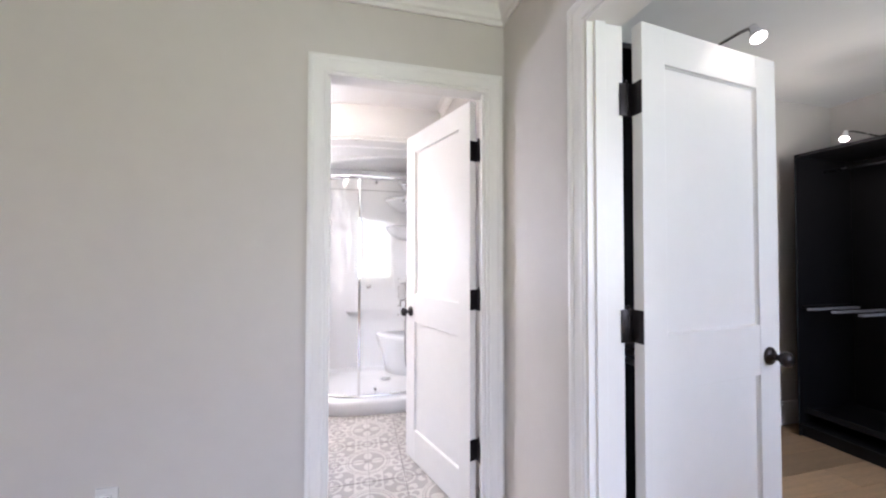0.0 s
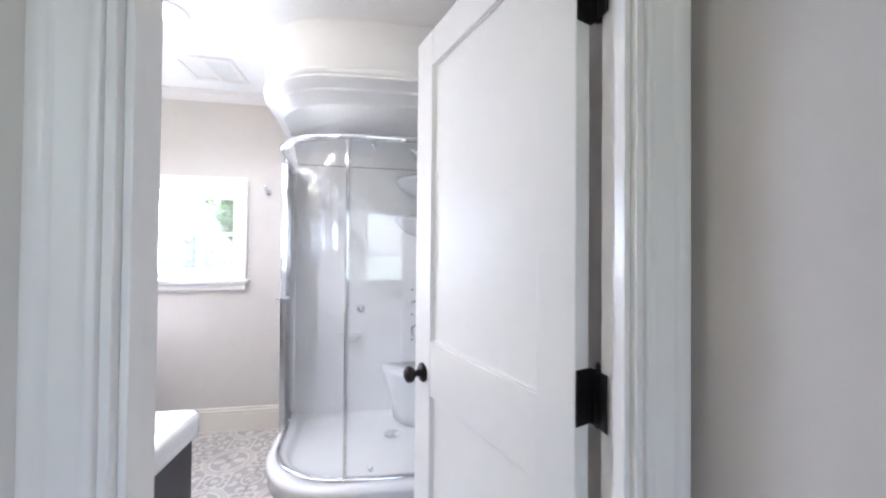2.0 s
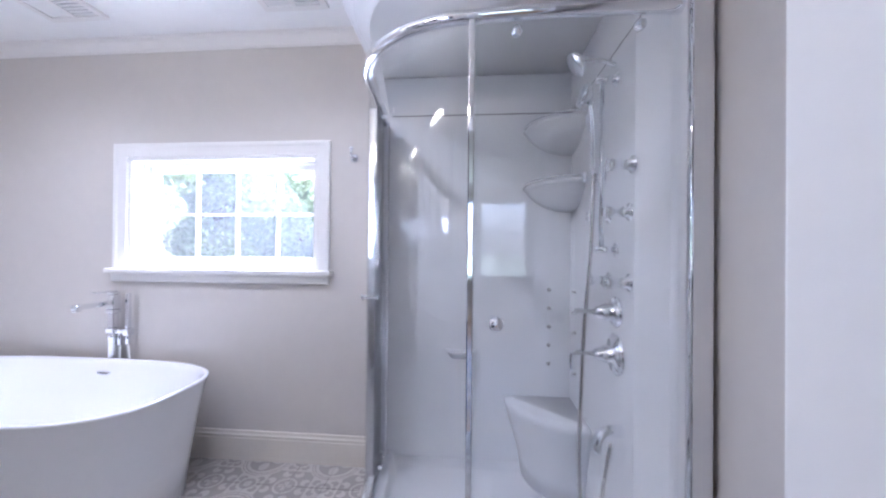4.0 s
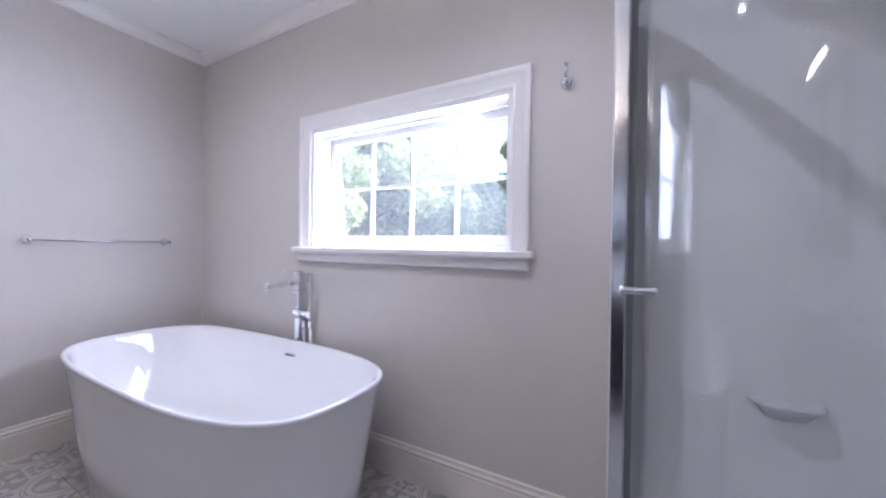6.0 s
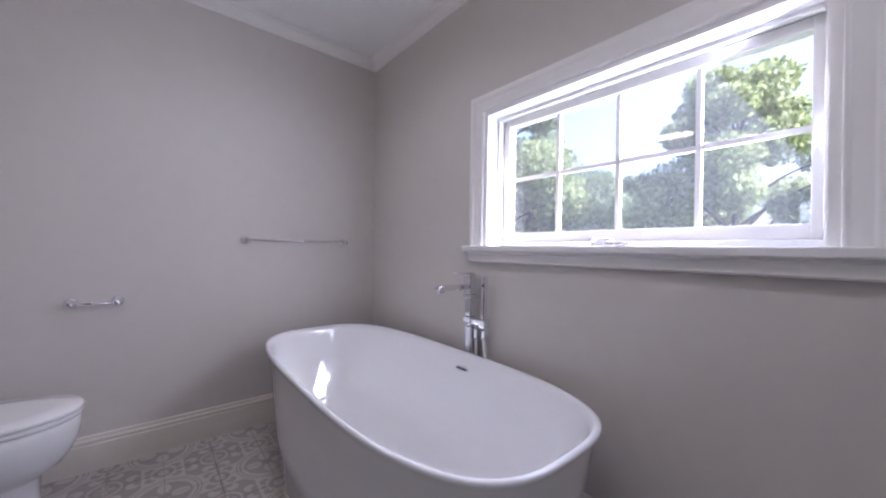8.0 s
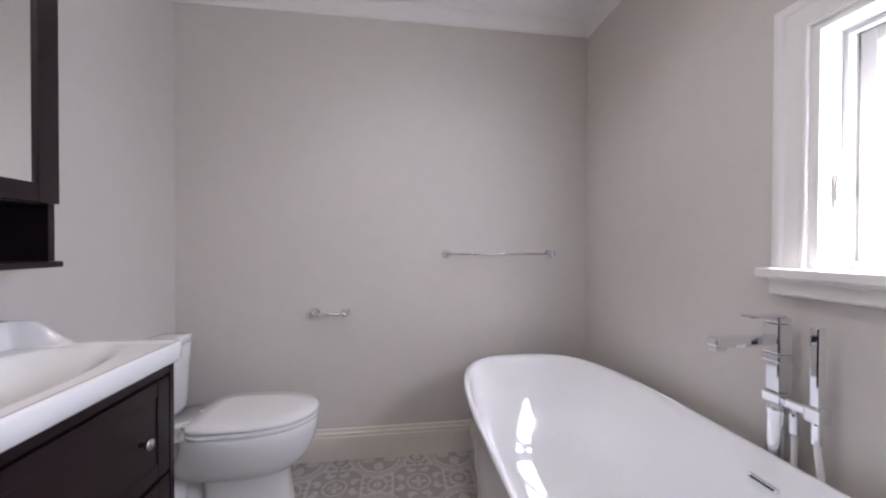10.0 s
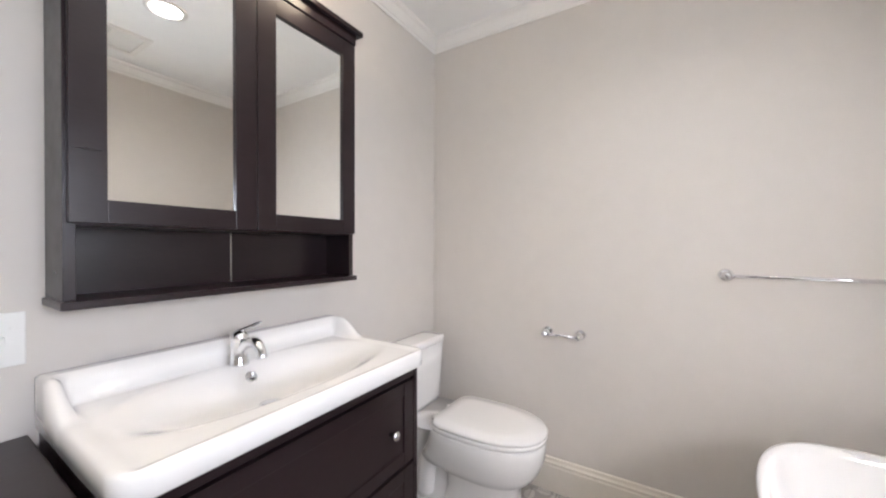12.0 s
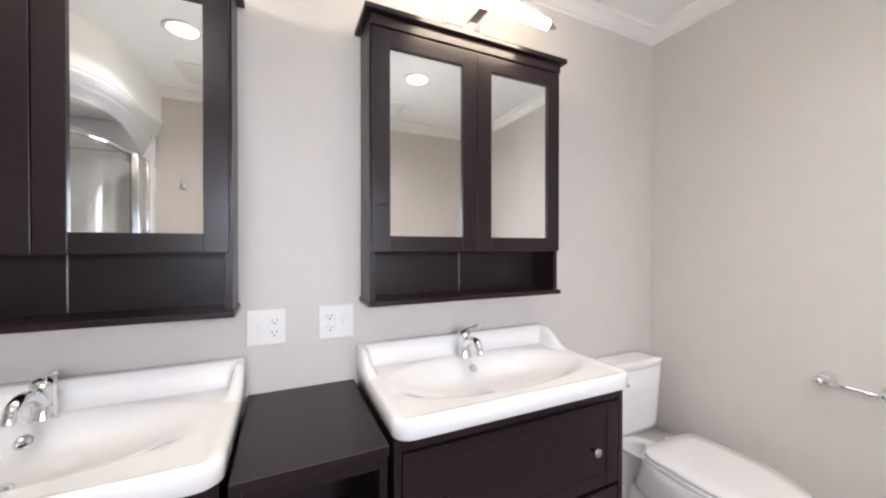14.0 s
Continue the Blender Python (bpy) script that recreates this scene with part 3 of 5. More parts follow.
for k in range(21):
    f = k / 20
    lip = min(1.0, f / 0.5) ** 1.3 * 0.55 + max(0.0, (f - 0.6) / 0.4) ** 0.8 * 0.45
    plan = shower_curve(-0.004 + 0.094 * lip, 18, YN - 0.012, XE - 0.012)
    row, run = [], 0.0
    for i, (x, y) in enumerate(plan):
        run += math.dist(plan[i], plan[i - 1]) if i else 0.0
        rise = min(1.0, run / 0.42)
        low = 1.935 + 0.165 * math.sin(rise * math.pi / 2) ** 1.3
        row.append(bm.verts.new((x, y, low + (2.20 - low) * f)))
    if prev:
        for i in range(len(row) - 1):
            bm.faces.new((prev[i], prev[i + 1], row[i + 1], row[i])).smooth = True
    prev = row
top_ = [(x, y, 0) for x, y in shower_curve(0.082, 18, YN - 0.012, XE - 0.012)] + [(XE - 0.012, YN - 0.012, 0)]
part("dome_ceiling", loft([[(x, y, z) for x, y, _ in top_] for z in (2.190, 2.198)]), M_CEIL, sh, "white acrylic dome ceiling")
part("panel_seam", boxes((-0.40, EW, NW - 0.0015, NW, 1.972, 1.978), (EW - 0.0015, EW, FY, NW - 0.0015, 1.972, 1.978)), M_RUBBER, sh, "thin grey seam between acrylic panels")
part("dome", bm, M_DOME, sh, "flared white acrylic dome above the glass")
bm = bmesh.new()
rings = []
for off, z in ((0.080, 2.20), (0.080, 2.215), (0.090, 2.222), (0.094, 2.236), (0.084, 2.246), (0.084, ZC)):
    pts = shower_curve(off, 18, YN - 0.001, XE - 0.001)
    rings.append([(x, y, z) for x, y in pts] + [(XE - 0.001, YN - 0.001, z)])
loft(rings, True, True, bm)
sharp_smooth(structure("soffit", bm, M_CEIL, "curved white soffit above the shower dome", "soffit"), 30)

# chrome tracks, posts and sliding glass
full = shower_curve(0.0)
part("top_track", sweep([(x, y, 1.925) for x, y in full], 0.020, 12), M_CHROME, sh, "curved chrome top rail")
part("bottom_track", sweep([(x, y, 0.136) for x, y in full], 0.016, 12, None, 0.8), M_CHROME, sh, "curved chrome bottom rail")
part("wall_post", boxes((-0.456, -0.420, 3.700, YN - 0.085, 0.14, 1.92), (-0.462, -0.456, 3.860, 3.905, 0.14, 1.92), bevel=0.003), M_PROFILE, sh, "chrome wall profile")
part("wall_post", boxes((0.628, 0.686, FY - 0.050, FY - 0.032, 0.14, 1.92), (0.632, 0.668, FY - 0.032, FY + 0.012, 0.14, 1.92), bevel=0.005), M_CHROME, sh, "chrome wall profile")


def polyline_cut(pts, s0, s1, n=20):
    """Points on a plan line between two lengths along it."""
    out, acc = [], [0.0]
    for a, b in zip(pts, pts[1:]):
        acc.append(acc[-1] + math.hypot(b[0] - a[0], b[1] - a[1]))
    for i in range(n + 1):
        s = s0 + (s1 - s0) * i / n
        k = max(j for j in range(len(acc)) if acc[j] <= s + 1e-9)
        k = min(k, len(pts) - 2)
        f = (s - acc[k]) / (acc[k + 1] - acc[k])
        out.append((pts[k][0] + (pts[k + 1][0] - pts[k][0]) * f, pts[k][1] + (pts[k + 1][1] - pts[k][1]) * f))
    return out, acc[-1]


def glass_sheet(line, off, z0, z1, th=0.006):
    def shift(o):
        res = []
        for i, (x, y) in enumerate(line):
            a, b = line[max(i - 1, 0)], line[min(i + 1, len(line) - 1)]
            d = Vector((b[0] - a[0], b[1] - a[1])).normalized()
            res.append((x + d.y * o, y - d.x * o))
        return res
    i0, i1 = shift(off), shift(off + th)
    ring = lambda z: [(x, y, z) for x, y in i0] + [(x, y, z) for x, y in i1[::-1]]
    return loft([ring(z0), ring(z1)])


_, LEN = polyline_cut(full, 0, 1)
cut = next(s / 200 * LEN for s in range(200) if polyline_cut(full, 0, s / 200 * LEN)[0][-1][0] > 0.04)
for name, s0, s1, off, lab in (("fixed_glass", 0.01, cut + 0.02, -0.010, "fixed curved clear glass panel"), ("glass_door", cut - 0.005, LEN - 0.02, 0.004, "sliding curved clear glass door")):
    line, _ = polyline_cut(full, s0, s1, 34)
    g = part(name, glass_sheet(line, off, 0.15, 1.91), M_GLASS, sh, lab)
    sharp_smooth(g, 30)
    g.visible_shadow = False
for s, w, lab in ((cut, 0.009, "chrome closing edge of the door"),):
    (x, y), = polyline_cut(full, s, s, 1)[0][:1]
    part("edge_profile", boxes((x - w, x + w, y - 0.016, y + 0.008, 0.15, 1.91), bevel=0.003), M_CHROME, sh, lab)
for s in (0.055, 0.10):
    (x, y), = polyline_cut(full, s, s, 1)[0][:1]
    part("seal_strip", boxes((x - 0.006, x + 0.006, y - 0.003, y + 0.003, 0.15, 1.91)), M_RUBBER, sh, "grey glass edge seal")
# door knob on both sides of the glass, and rollers
(kx, ky), = polyline_cut(full, cut + 0.075, cut + 0.075, 1)[0][:1]
kn = lathe([(0.012, -0.03), (0.012, -0.012), (0.008, -0.006), (0.008, 0.012), (0.016, 0.020), (0.021, 0.030), (0.021, 0.040), (0.014, 0.047), (0.002, 0.049)], 24, Matrix.Translation((kx, ky, 1.028)) @ pose(0, 0, 0, 90, 0, 0))
part("door_knob", kn, M_CHROME, sh, "round chrome shower door knob")
bm = lathe([(0.011, -0.038), (0.014, -0.034), (0.009, -0.026), (0.009, 0.026), (0.014, 0.034), (0.011, 0.038)], 20, Matrix.Translation((SX0 - 0.005, 3.52, 1.03)) @ pose(0, 0, 0, 0, 90, 0))
part("door_knob", bm, M_CHROME, sh, "slim chrome handle bar on the side glass")
for s in (0.04, 0.13, cut + 0.12, LEN - 0.16):
    (x, y), = polyline_cut(full, s, s, 1)[0][:1]
    for z in (1.885, 0.175):
        part("roller", lathe([(0.013, -0.012), (0.015, -0.008), (0.015, 0.008), (0.013, 0.012)], 16, Matrix.Translation((x + 0.012, y + 0.02, z)) @ pose(0, 0, 0, 90, 0, 20)), M_CHROME, sh)

# fittings on the surround
def east(y, z):
    return Matrix.Translation((EW, y, z)) @ pose(0, 0, 0, 0, -90, 0)


JET = [(0.011, 0), (0.010, 0.006), (0.006, 0.010), (0.005, 0.018), (0.002, 0.019)]
for i in range(5):
    part("body_jet", lathe(JET, 14, Matrix.Translation((0.455, NW, 1.03 - 0.098 * i)) @ pose(0, 0, 0, 90, 0, 0)), M_STEEL, sh, "small chrome body jet")
    part("body_jet", lathe(JET, 14, east(3.853, 1.033 - 0.1032 * i)), M_STEEL, sh, "small chrome body jet")



for y, z in ((3.226, 1.520), (3.250, 1.368), (3.250, 1.132), (3.485, 1.532), (3.425, 1.372), (3.425, 1.127)):
    part("body_spray", lathe([(0.030, 0), (0.030, 0.004), (0.018, 0.008), (0.016, 0.050), (0.021, 0.055), (0.021, 0.080), (0.018, 0.084)], 20, east(y, z)), M_CHROME, sh, "chrome wall body spray")
for z, big in ((1.018, 0.055), (0.866, 0.074)):
    bm = lathe([(big, 0), (big, 0.006), (big * 0.85, 0.014), (0.030, 0.020), (0.030, 0.045), (0.022, 0.055), (0.020, 0.075)], 32, east(3.350, z))
    v = part("valve", bm, M_CHROME, sh, "round chrome valve with a lever")
    lv = sweep(spline([(EW - 0.070, 3.350, z), (EW - 0.11, 3.350, z + 0.002), (EW - 0.155, 3.350, z + 0.004)], 8), [0.011, 0.010, 0.009, 0.008, 0.008, 0.008, 0.009, 0.010, 0.008], 10)
    part("lever", lv, M_CHROME, v)
    if big > 0.07:
        part("lever", sweep(spline([(EW - 0.155, 3.350, z + 0.004), (EW - 0.160, 3.350, z - 0.03), (EW - 0.155, 3.350, z - 0.06)], 8), 0.008, 10), M_CHROME, v)
part("spout", sweep(spline([(EW, 3.30, 0.615), (EW - 0.05, 3.295, 0.615), (EW - 0.08, 3.29, 0.59), (EW - 0.085, 3.29, 0.545)], 12), 0.020, 12), M_CHROME, sh, "chrome foot spout")
# hand shower on its rail, with the hose
bm = sweep([(EW - 0.055, 3.355, 1.235), (EW - 0.055, 3.355, 1.87)], 0.009, 12)
for z in (1.243, 1.86):
    sweep([(EW, 3.355, z), (EW - 0.075, 3.355, z)], 0.012, 12, bm)
    lathe([(0.026, 0), (0.026, 0.006), (0.013, 0.012)], 20, east(3.355, z), bm)
part("slide_rail", bm, M_CHROME, sh, "chrome hand shower rail")
bm = sweep(spline([(EW - 0.080, 3.36, 1.52), (EW - 0.085, 3.35, 1.66), (EW - 0.100, 3.335, 1.77)], 10), 0.012, 12)
lathe([(0.012, -0.02), (0.030, -0.008), (0.042, 0.004), (0.044, 0.016), (0.038, 0.022), (0.03, 0.020)], 24, Matrix.Translation((EW - 0.118, 3.325, 1.79)) @ pose(0, 0, 0, 0, -70, 0), bm)
part("hand_shower", bm, M_CHROME, sh, "chrome hand shower head")
part("hose", sweep(spline([(EW - 0.080, 3.36, 1.52), (EW - 0.085, 3.375, 1.24), (EW - 0.10, 3.394, 0.955), (EW - 0.10, 3.43, 0.65), (EW - 0.10, 3.45, 0.42), (EW - 0.09, 3.44, 0.24), (EW - 0.05, 3.41, 0.17), (EW - 0.02, 3.40, 0.40), (EW, 3.40, 0.52)], 60), 0.008, 8), M_STEEL, sh, "flexible metal shower hose")
bm = sweep(spline([(EW, 3.357, 1.915), (EW - 0.06, 3.357, 1.935), (EW - 0.115, 3.356, 1.935)], 12), 0.010, 12)
lathe([(0.012, -0.03), (0.020, -0.012), (0.045, 0.0), (0.050, 0.012), (0.044, 0.018)], 24, Matrix.Translation((EW - 0.140, 3.355, 1.925)) @ pose(0, 0, 0, 0, -125, 0), bm)
part("shower_head", bm, M_CHROME, sh, "round chrome shower head")

# ---------------------------------------------------------------- bathtub and its faucet
TX, TY = -2.155, 3.535
bm = bmesh.new()
rings = []
for a, b, z, n in ((0.770, 0.330, 0.0, 3.2), (0.790, 0.345, 0.010, 3.2), (0.812, 0.356, 0.20, 3.2), (0.842, 0.371, 0.40, 3.3), (0.872, 0.388, 0.55, 3.3), (0.882, 0.395, 0.572, 3.3), (0.885, 0.398, 0.580, 3.3), (0.883, 0.396, 0.587, 3.3),
                   (0.871, 0.387, 0.588, 3.3), (0.861, 0.378, 0.582, 3.3), (0.851, 0.369, 0.560, 3.3), (0.80, 0.342, 0.40, 3.1), (0.73, 0.304, 0.24, 2.9), (0.63, 0.250, 0.165, 2.7), (0.50, 0.19, 0.145, 2.5), (0.25, 0.09, 0.140, 2.3)):
    rings.append(sell(0, 0, a, b, z, n, 96))
loft(rings, True, True, bm)
tub = thing("bathtub", pose(TX, TY, 0), "white oval freestanding acrylic bathtub", "bathtub")
part("shell", bm, M_TUB, tub, "glossy white oval tub shell")
part("overflow", boxes((0.055, 0.135, 0.349, 0.362, 0.508, 0.522), bevel=0.004), M_CHROME, tub, "slim chrome overflow slot", at=pose(0, 0, 0))
part("slot", boxes((0.064, 0.126, 0.346, 0.350, 0.512, 0.5185), bevel=0.001), M_SLOT, tub, "dark overflow slot")
part("drain", lathe([(0.034, 0), (0.034, 0.004), (0.026, 0.008), (0.003, 0.009)], 24, pose(0.0, 0.0, 0.140)), M_CHROME, tub, "round chrome drain plug")

fau = thing("tub_faucet", pose(-2.085, 3.962, 0), "chrome floor-standing tub faucet with hand shower", "faucet")
bm = boxes((-0.023, 0.023, -0.023, 0.023, 0.868, 0.955), (-0.026, 0.026, -0.026, 0.026, 0.845, 0.868), (-0.019, 0.019, -0.019, 0.019, 0.758, 0.845), (-0.025, 0.025, -0.025, 0.025, 0.728, 0.758), bevel=0.005)
part("column", bm, M_CHROME, fau, "stepped square chrome column")
part("stand_pipe", lathe([(0.024, 0.020), (0.024, 0.690), (0.026, 0.705), (0.024, 0.728)], 28), M_CHROME, fau, "round chrome stand pipe")
for x_ in (0.045, 0.097):
    part("hose_sleeve", lathe([(0.010, 0.655), (0.0115, 0.660), (0.0115, 0.712), (0.009, 0.722)], 16, pose(x_, 0, 0)), M_CHROME, fau, "chrome hose sleeve")
part("base_plate", lathe([(0.036, 0), (0.036, 0.012), (0.03, 0.018), (0.024, 0.022)], 24), M_CHROME, fau)
bm = boxes((-0.019, 0.019, -0.215, -0.02, 0.893, 0.921), bevel=0.008)
box(bm, -0.015, 0.015, -0.212, -0.180, 0.882, 0.894, 0.004)
part("spout", bm, M_CHROME, fau, "flat chrome spout")
bm = boxes((-0.021, 0.021, -0.021, 0.021, 0.957, 0.972), bevel=0.004)
box(bm, -0.017, 0.017, -0.105, 0.010, 0.972, 0.980, 0.003)
part("lever", bm, M_CHROME, fau, "flat chrome lever")
bm = boxes((0.0, 0.105, -0.012, 0.012, 0.725, 0.752), bevel=0.006)
box(bm, 0.078, 0.116, -0.02, 0.02, 0.715, 0.757, 0.006)
part("bracket", bm, M_CHROME, fau, "chrome hand shower bracket")
bm = boxes((0.086, 0.108, -0.012, 0.012, 0.735, 0.965), bevel=0.005)
part("hand_shower", bm, M_CHROME, fau, "slim chrome stick hand shower")
part("hose", sweep(spline([(0.097, 0, 0.735), (0.10, -0.004, 0.66), (0.112, -0.006, 0.56), (0.10, -0.004, 0.42), (0.06, 0, 0.32), (0.045, 0, 0.45), (0.045, 0, 0.60), (0.045, 0, 0.725)], 50), 0.0075, 10), M_PLATE, fau, "white hand shower hose")

# ---------------------------------------------------------------- vanities
SINK_D = 0.492


def sink_height(u, v, SINK_W):
    """Height of the sink's top above its deck; u across from the middle, v from the wall, in metres."""
    h = 0.0
    f = max(0.0, 1 - (abs(u) / (SINK_W * 0.44)) ** 2.4)
    vc = 0.27 - 0.02 * f
    e = (abs(u) / (SINK_W * 0.40)) ** 2.2 + (abs(v - vc) / 0.160) ** 2.2
    if e < 1.4:
        g_ = (1.4 - e) / 1.4
        h -= 0.088 * g_ * g_ * (2.2 - 1.2 * g_)
    back = max(0.0, min(1.0, (0.062 - v) / 0.022))
    back = back * back * (3 - 2 * back)
    side = max(0.0, min(1.0, (abs(u) - SINK_W / 2 + 0.042) / 0.020))
    side = side * side * (3 - 2 * side)
    f = max(0.0, min(1.0, (0.20 - v) / 0.13))
    ramp = f * f * (3 - 2 * f)
    rim = 0.004 * max(0.0, min(1.0, (v - SINK_D + 0.022) / 0.012))
    return h + max(0.070 * back, side * (0.004 + 0.066 * ramp), rim)


def sink_mesh(SINK_W):
    nu, nv = 96, 60
    bm = bmesh.new()
    top = []
    for j in range(nv + 1):
        v = SINK_D * (1 - (1 - j / nv) ** 1.25)
        row = []
        for i in range(nu + 1):
            reach = SINK_W / 2 - 0.045 + math.sqrt(max(0.0, 0.045 ** 2 - max(0.0, v - SINK_D + 0.045) ** 2))
            u = (2 * i / nu - 1) * reach
            h = sink_height(u, v, SINK_W)
            edge = min(reach - abs(u), SINK_D - v)
            if edge < 0.008:
                h -= 0.006 * (1 - edge / 0.008) ** 2
            row.append(bm.verts.new((u, v, h)))
        top.append(row)
    for j in range(nv):
        for i in range(nu):
            bm.faces.new((top[j][i], top[j][i + 1], top[j + 1][i + 1], top[j + 1][i]))
    loop = top[0][:] + [r[-1] for r in top[1:]] + top[-1][-2::-1] + [r[0] for r in top[-2:0:-1]]
    prev = loop
    for dz, ins in ((-0.046, 0.0), (-0.052, 0.006), (-0.052, 0.03)):
        ring = []
        for w in loop:
            x = w.co.x * (1 - 2 * ins / SINK_W)
            y = SINK_D / 2 + (w.co.y - SINK_D / 2) * (1 - 2 * ins / SINK_D)
            ring.append(bm.verts.new((x, y, dz)))
        for i in range(len(loop)):
            j = (i + 1) % len(loop)
            bm.faces.new((prev[i], ring[i], ring[j], prev[j]))
        prev = ring
    for f in bm.faces:
        f.smooth = True
    return bm


def vanity(x, label, w):
    """Cabinet with two drawers; x is its middle."""
    d = thing("vanity_cabinet", pose(x, YS, 0), label, "cabinet", "two matching vanities")
    f = 0.455
    for nm, s_ in (("side_panel", (-w, -w + 0.02, 0.0, f, 0.17, 0.832)), ("side_panel", (w - 0.02, w, 0.0, f, 0.17, 0.832)), ("bottom_panel", (-w + 0.02, w - 0.02, 0.0, f - 0.024, 0.17, 0.19)),
                   ("top_rail", (-w + 0.02, w - 0.02, f - 0.022, f - 0.002, 0.79, 0.832)), ("bottom_rail", (-w + 0.02, w - 0.02, f - 0.022, f - 0.002, 0.17, 0.205)), ("back_panel", (-w + 0.02, w - 0.02, 0.002, 0.012, 0.19, 0.83))):
        part(nm, boxes(s_, bevel=0.0015), M_ESPRESSO, d)
    for sx in (-1, 1):
        for y in (0.03, f - 0.03):
            part("leg", loft([[(sx * (w - 0.03) + a * r, y + b * r, z) for a, b in ((-1, -1), (1, -1), (1, 1), (-1, 1))] for r, z in ((0.018, 0.0), (0.026, 0.17))]), M_ESPRESSO, d)
    for z0, z1 in ((0.210, 0.492), (0.500, 0.784)):
        dr_ = part("drawer", boxes((-w + 0.026, w - 0.026, f - 0.020, f - 0.004, z0 + 0.003, z1 - 0.003), bevel=0.001), M_ESPRESSO, d, "framed espresso drawer front")
        for a in ((-w + 0.024, -w + 0.075), (w - 0.075, w - 0.024)):
            part("stile", boxes((*a, f - 0.0195, f, z0 + 0.002, z1 - 0.002), bevel=0.002), M_ESPRESSO, dr_)
        for a in ((z1 - 0.047, z1 - 0.002), (z0 + 0.002, z0 + 0.047)):
            part("rail", boxes((-w + 0.075, w - 0.075, f - 0.0195, f - 0.0005, *a), bevel=0.002), M_ESPRESSO, dr_)
        for kx_ in (-w * 0.655, w * 0.655):
            part("knob", lathe([(0.007, 0), (0.006, 0.012), (0.012, 0.018), (0.0155, 0.024), (0.014, 0.029), (0.002, 0.031)], 20, Matrix.Translation((kx_, f - 0.004, (z0 + z1) / 2 - 0.004)) @ pose(0, 0, 0, -90, 0, 0)), M_STEEL, dr_, "small nickel knob")
    return d


vanity(-1.978, "espresso wood vanity cabinet beside the toilet", 0.409)
vanity(-0.730, "wider espresso wood vanity cabinet near the doorway", 0.468)
for x, wide, lab in ((-1.975, 0.825, "white ceramic washbasin with a raised back"), (-0.730, 0.962, "wider white ceramic washbasin with a raised back")):
    sk = thing("sink", pose(x, YS + 0.004, 0.884), lab, "sink", "two matching sinks")
    part("basin", sink_mesh(wide), M_CERAMIC, sk, "glossy white ceramic basin")
    cx_ = 0.02 if wide < 0.9 else -0.05
    part("overflow", lathe([(0.017, 0), (0.017, 0.004), (0.013, 0.006), (0.010, 0.002)], 20, Matrix.Translation((cx_, 0.165, -0.026)) @ pose(0, 0, 0, -48, 0, 0)), M_CHROME, sk, "round chrome overflow ring")
    part("drain", lathe([(0.03, 0), (0.03, 0.003), (0.02, 0.006), (0.002, 0.007)], 20, pose(cx_, 0.262, -0.0815)), M_CHROME, sk, "chrome drain plug")
tap = thing("basin_faucet", pose(-1.955, YS + 0.105, 0.884), "chrome single-lever basin faucet", "faucet", "two matching faucets")
part("body", lathe([(0.027, 0), (0.027, 0.006), (0.023, 0.012), (0.022, 0.070), (0.025, 0.076), (0.025, 0.088), (0.020, 0.098), (0.008, 0.104)], 28), M_CHROME, tap)
part("spout", sweep(spline([(0, 0.010, 0.045), (0, 0.045, 0.070), (0, 0.085, 0.078), (0, 0.112, 0.062), (0, 0.120, 0.038)], 20), [0.015] * 14 + [0.014, 0.013, 0.013, 0.013, 0.014, 0.0145, 0.0145], 14), M_CHROME, tap, "curved chrome spout")
part("lever", sweep(spline([(0, 0.0, 0.100), (-0.018, 0.020, 0.112), (-0.045, 0.045, 0.124)], 12), [0.009, 0.008, 0.007, 0.006, 0.0055, 0.005, 0.005, 0.0055, 0.006, 0.0065, 0.0065, 0.006, 0.004], 10), M_CHROME, tap, "slim chrome lever")
copy_thing(tap, pose(-0.785, YS + 0.105, 0.884))

# open unit between the vanities
md = thing("side_unit", pose(-1.385, YS, 0), "open espresso shelf unit between the vanities", "shelf unit")
w = 0.166
part("top", boxes((-w - 0.002, w + 0.002, 0.002, 0.474, 0.800, 0.826), bevel=0.003), M_ESPRESSO, md, "espresso wood top")
bm = boxes((-w, -w + 0.02, 0.002, 0.460, 0.0, 0.800), (w - 0.02, w, 0.002, 0.460, 0.0, 0.800), (-w + 0.02, w - 0.02, 0.002, 0.012, 0.05, 0.800), (-w + 0.02, w - 0.02, 0.44, 0.458, 0.765, 0.800), bevel=0.0015)
part("body", bm, M_ESPRESSO, md)
for z in (0.06, 0.40):
    part("shelf", boxes((-w + 0.02, w - 0.02, 0.012, 0.44, z, z + 0.02), bevel=0.001), M_ESPRESSO, md)


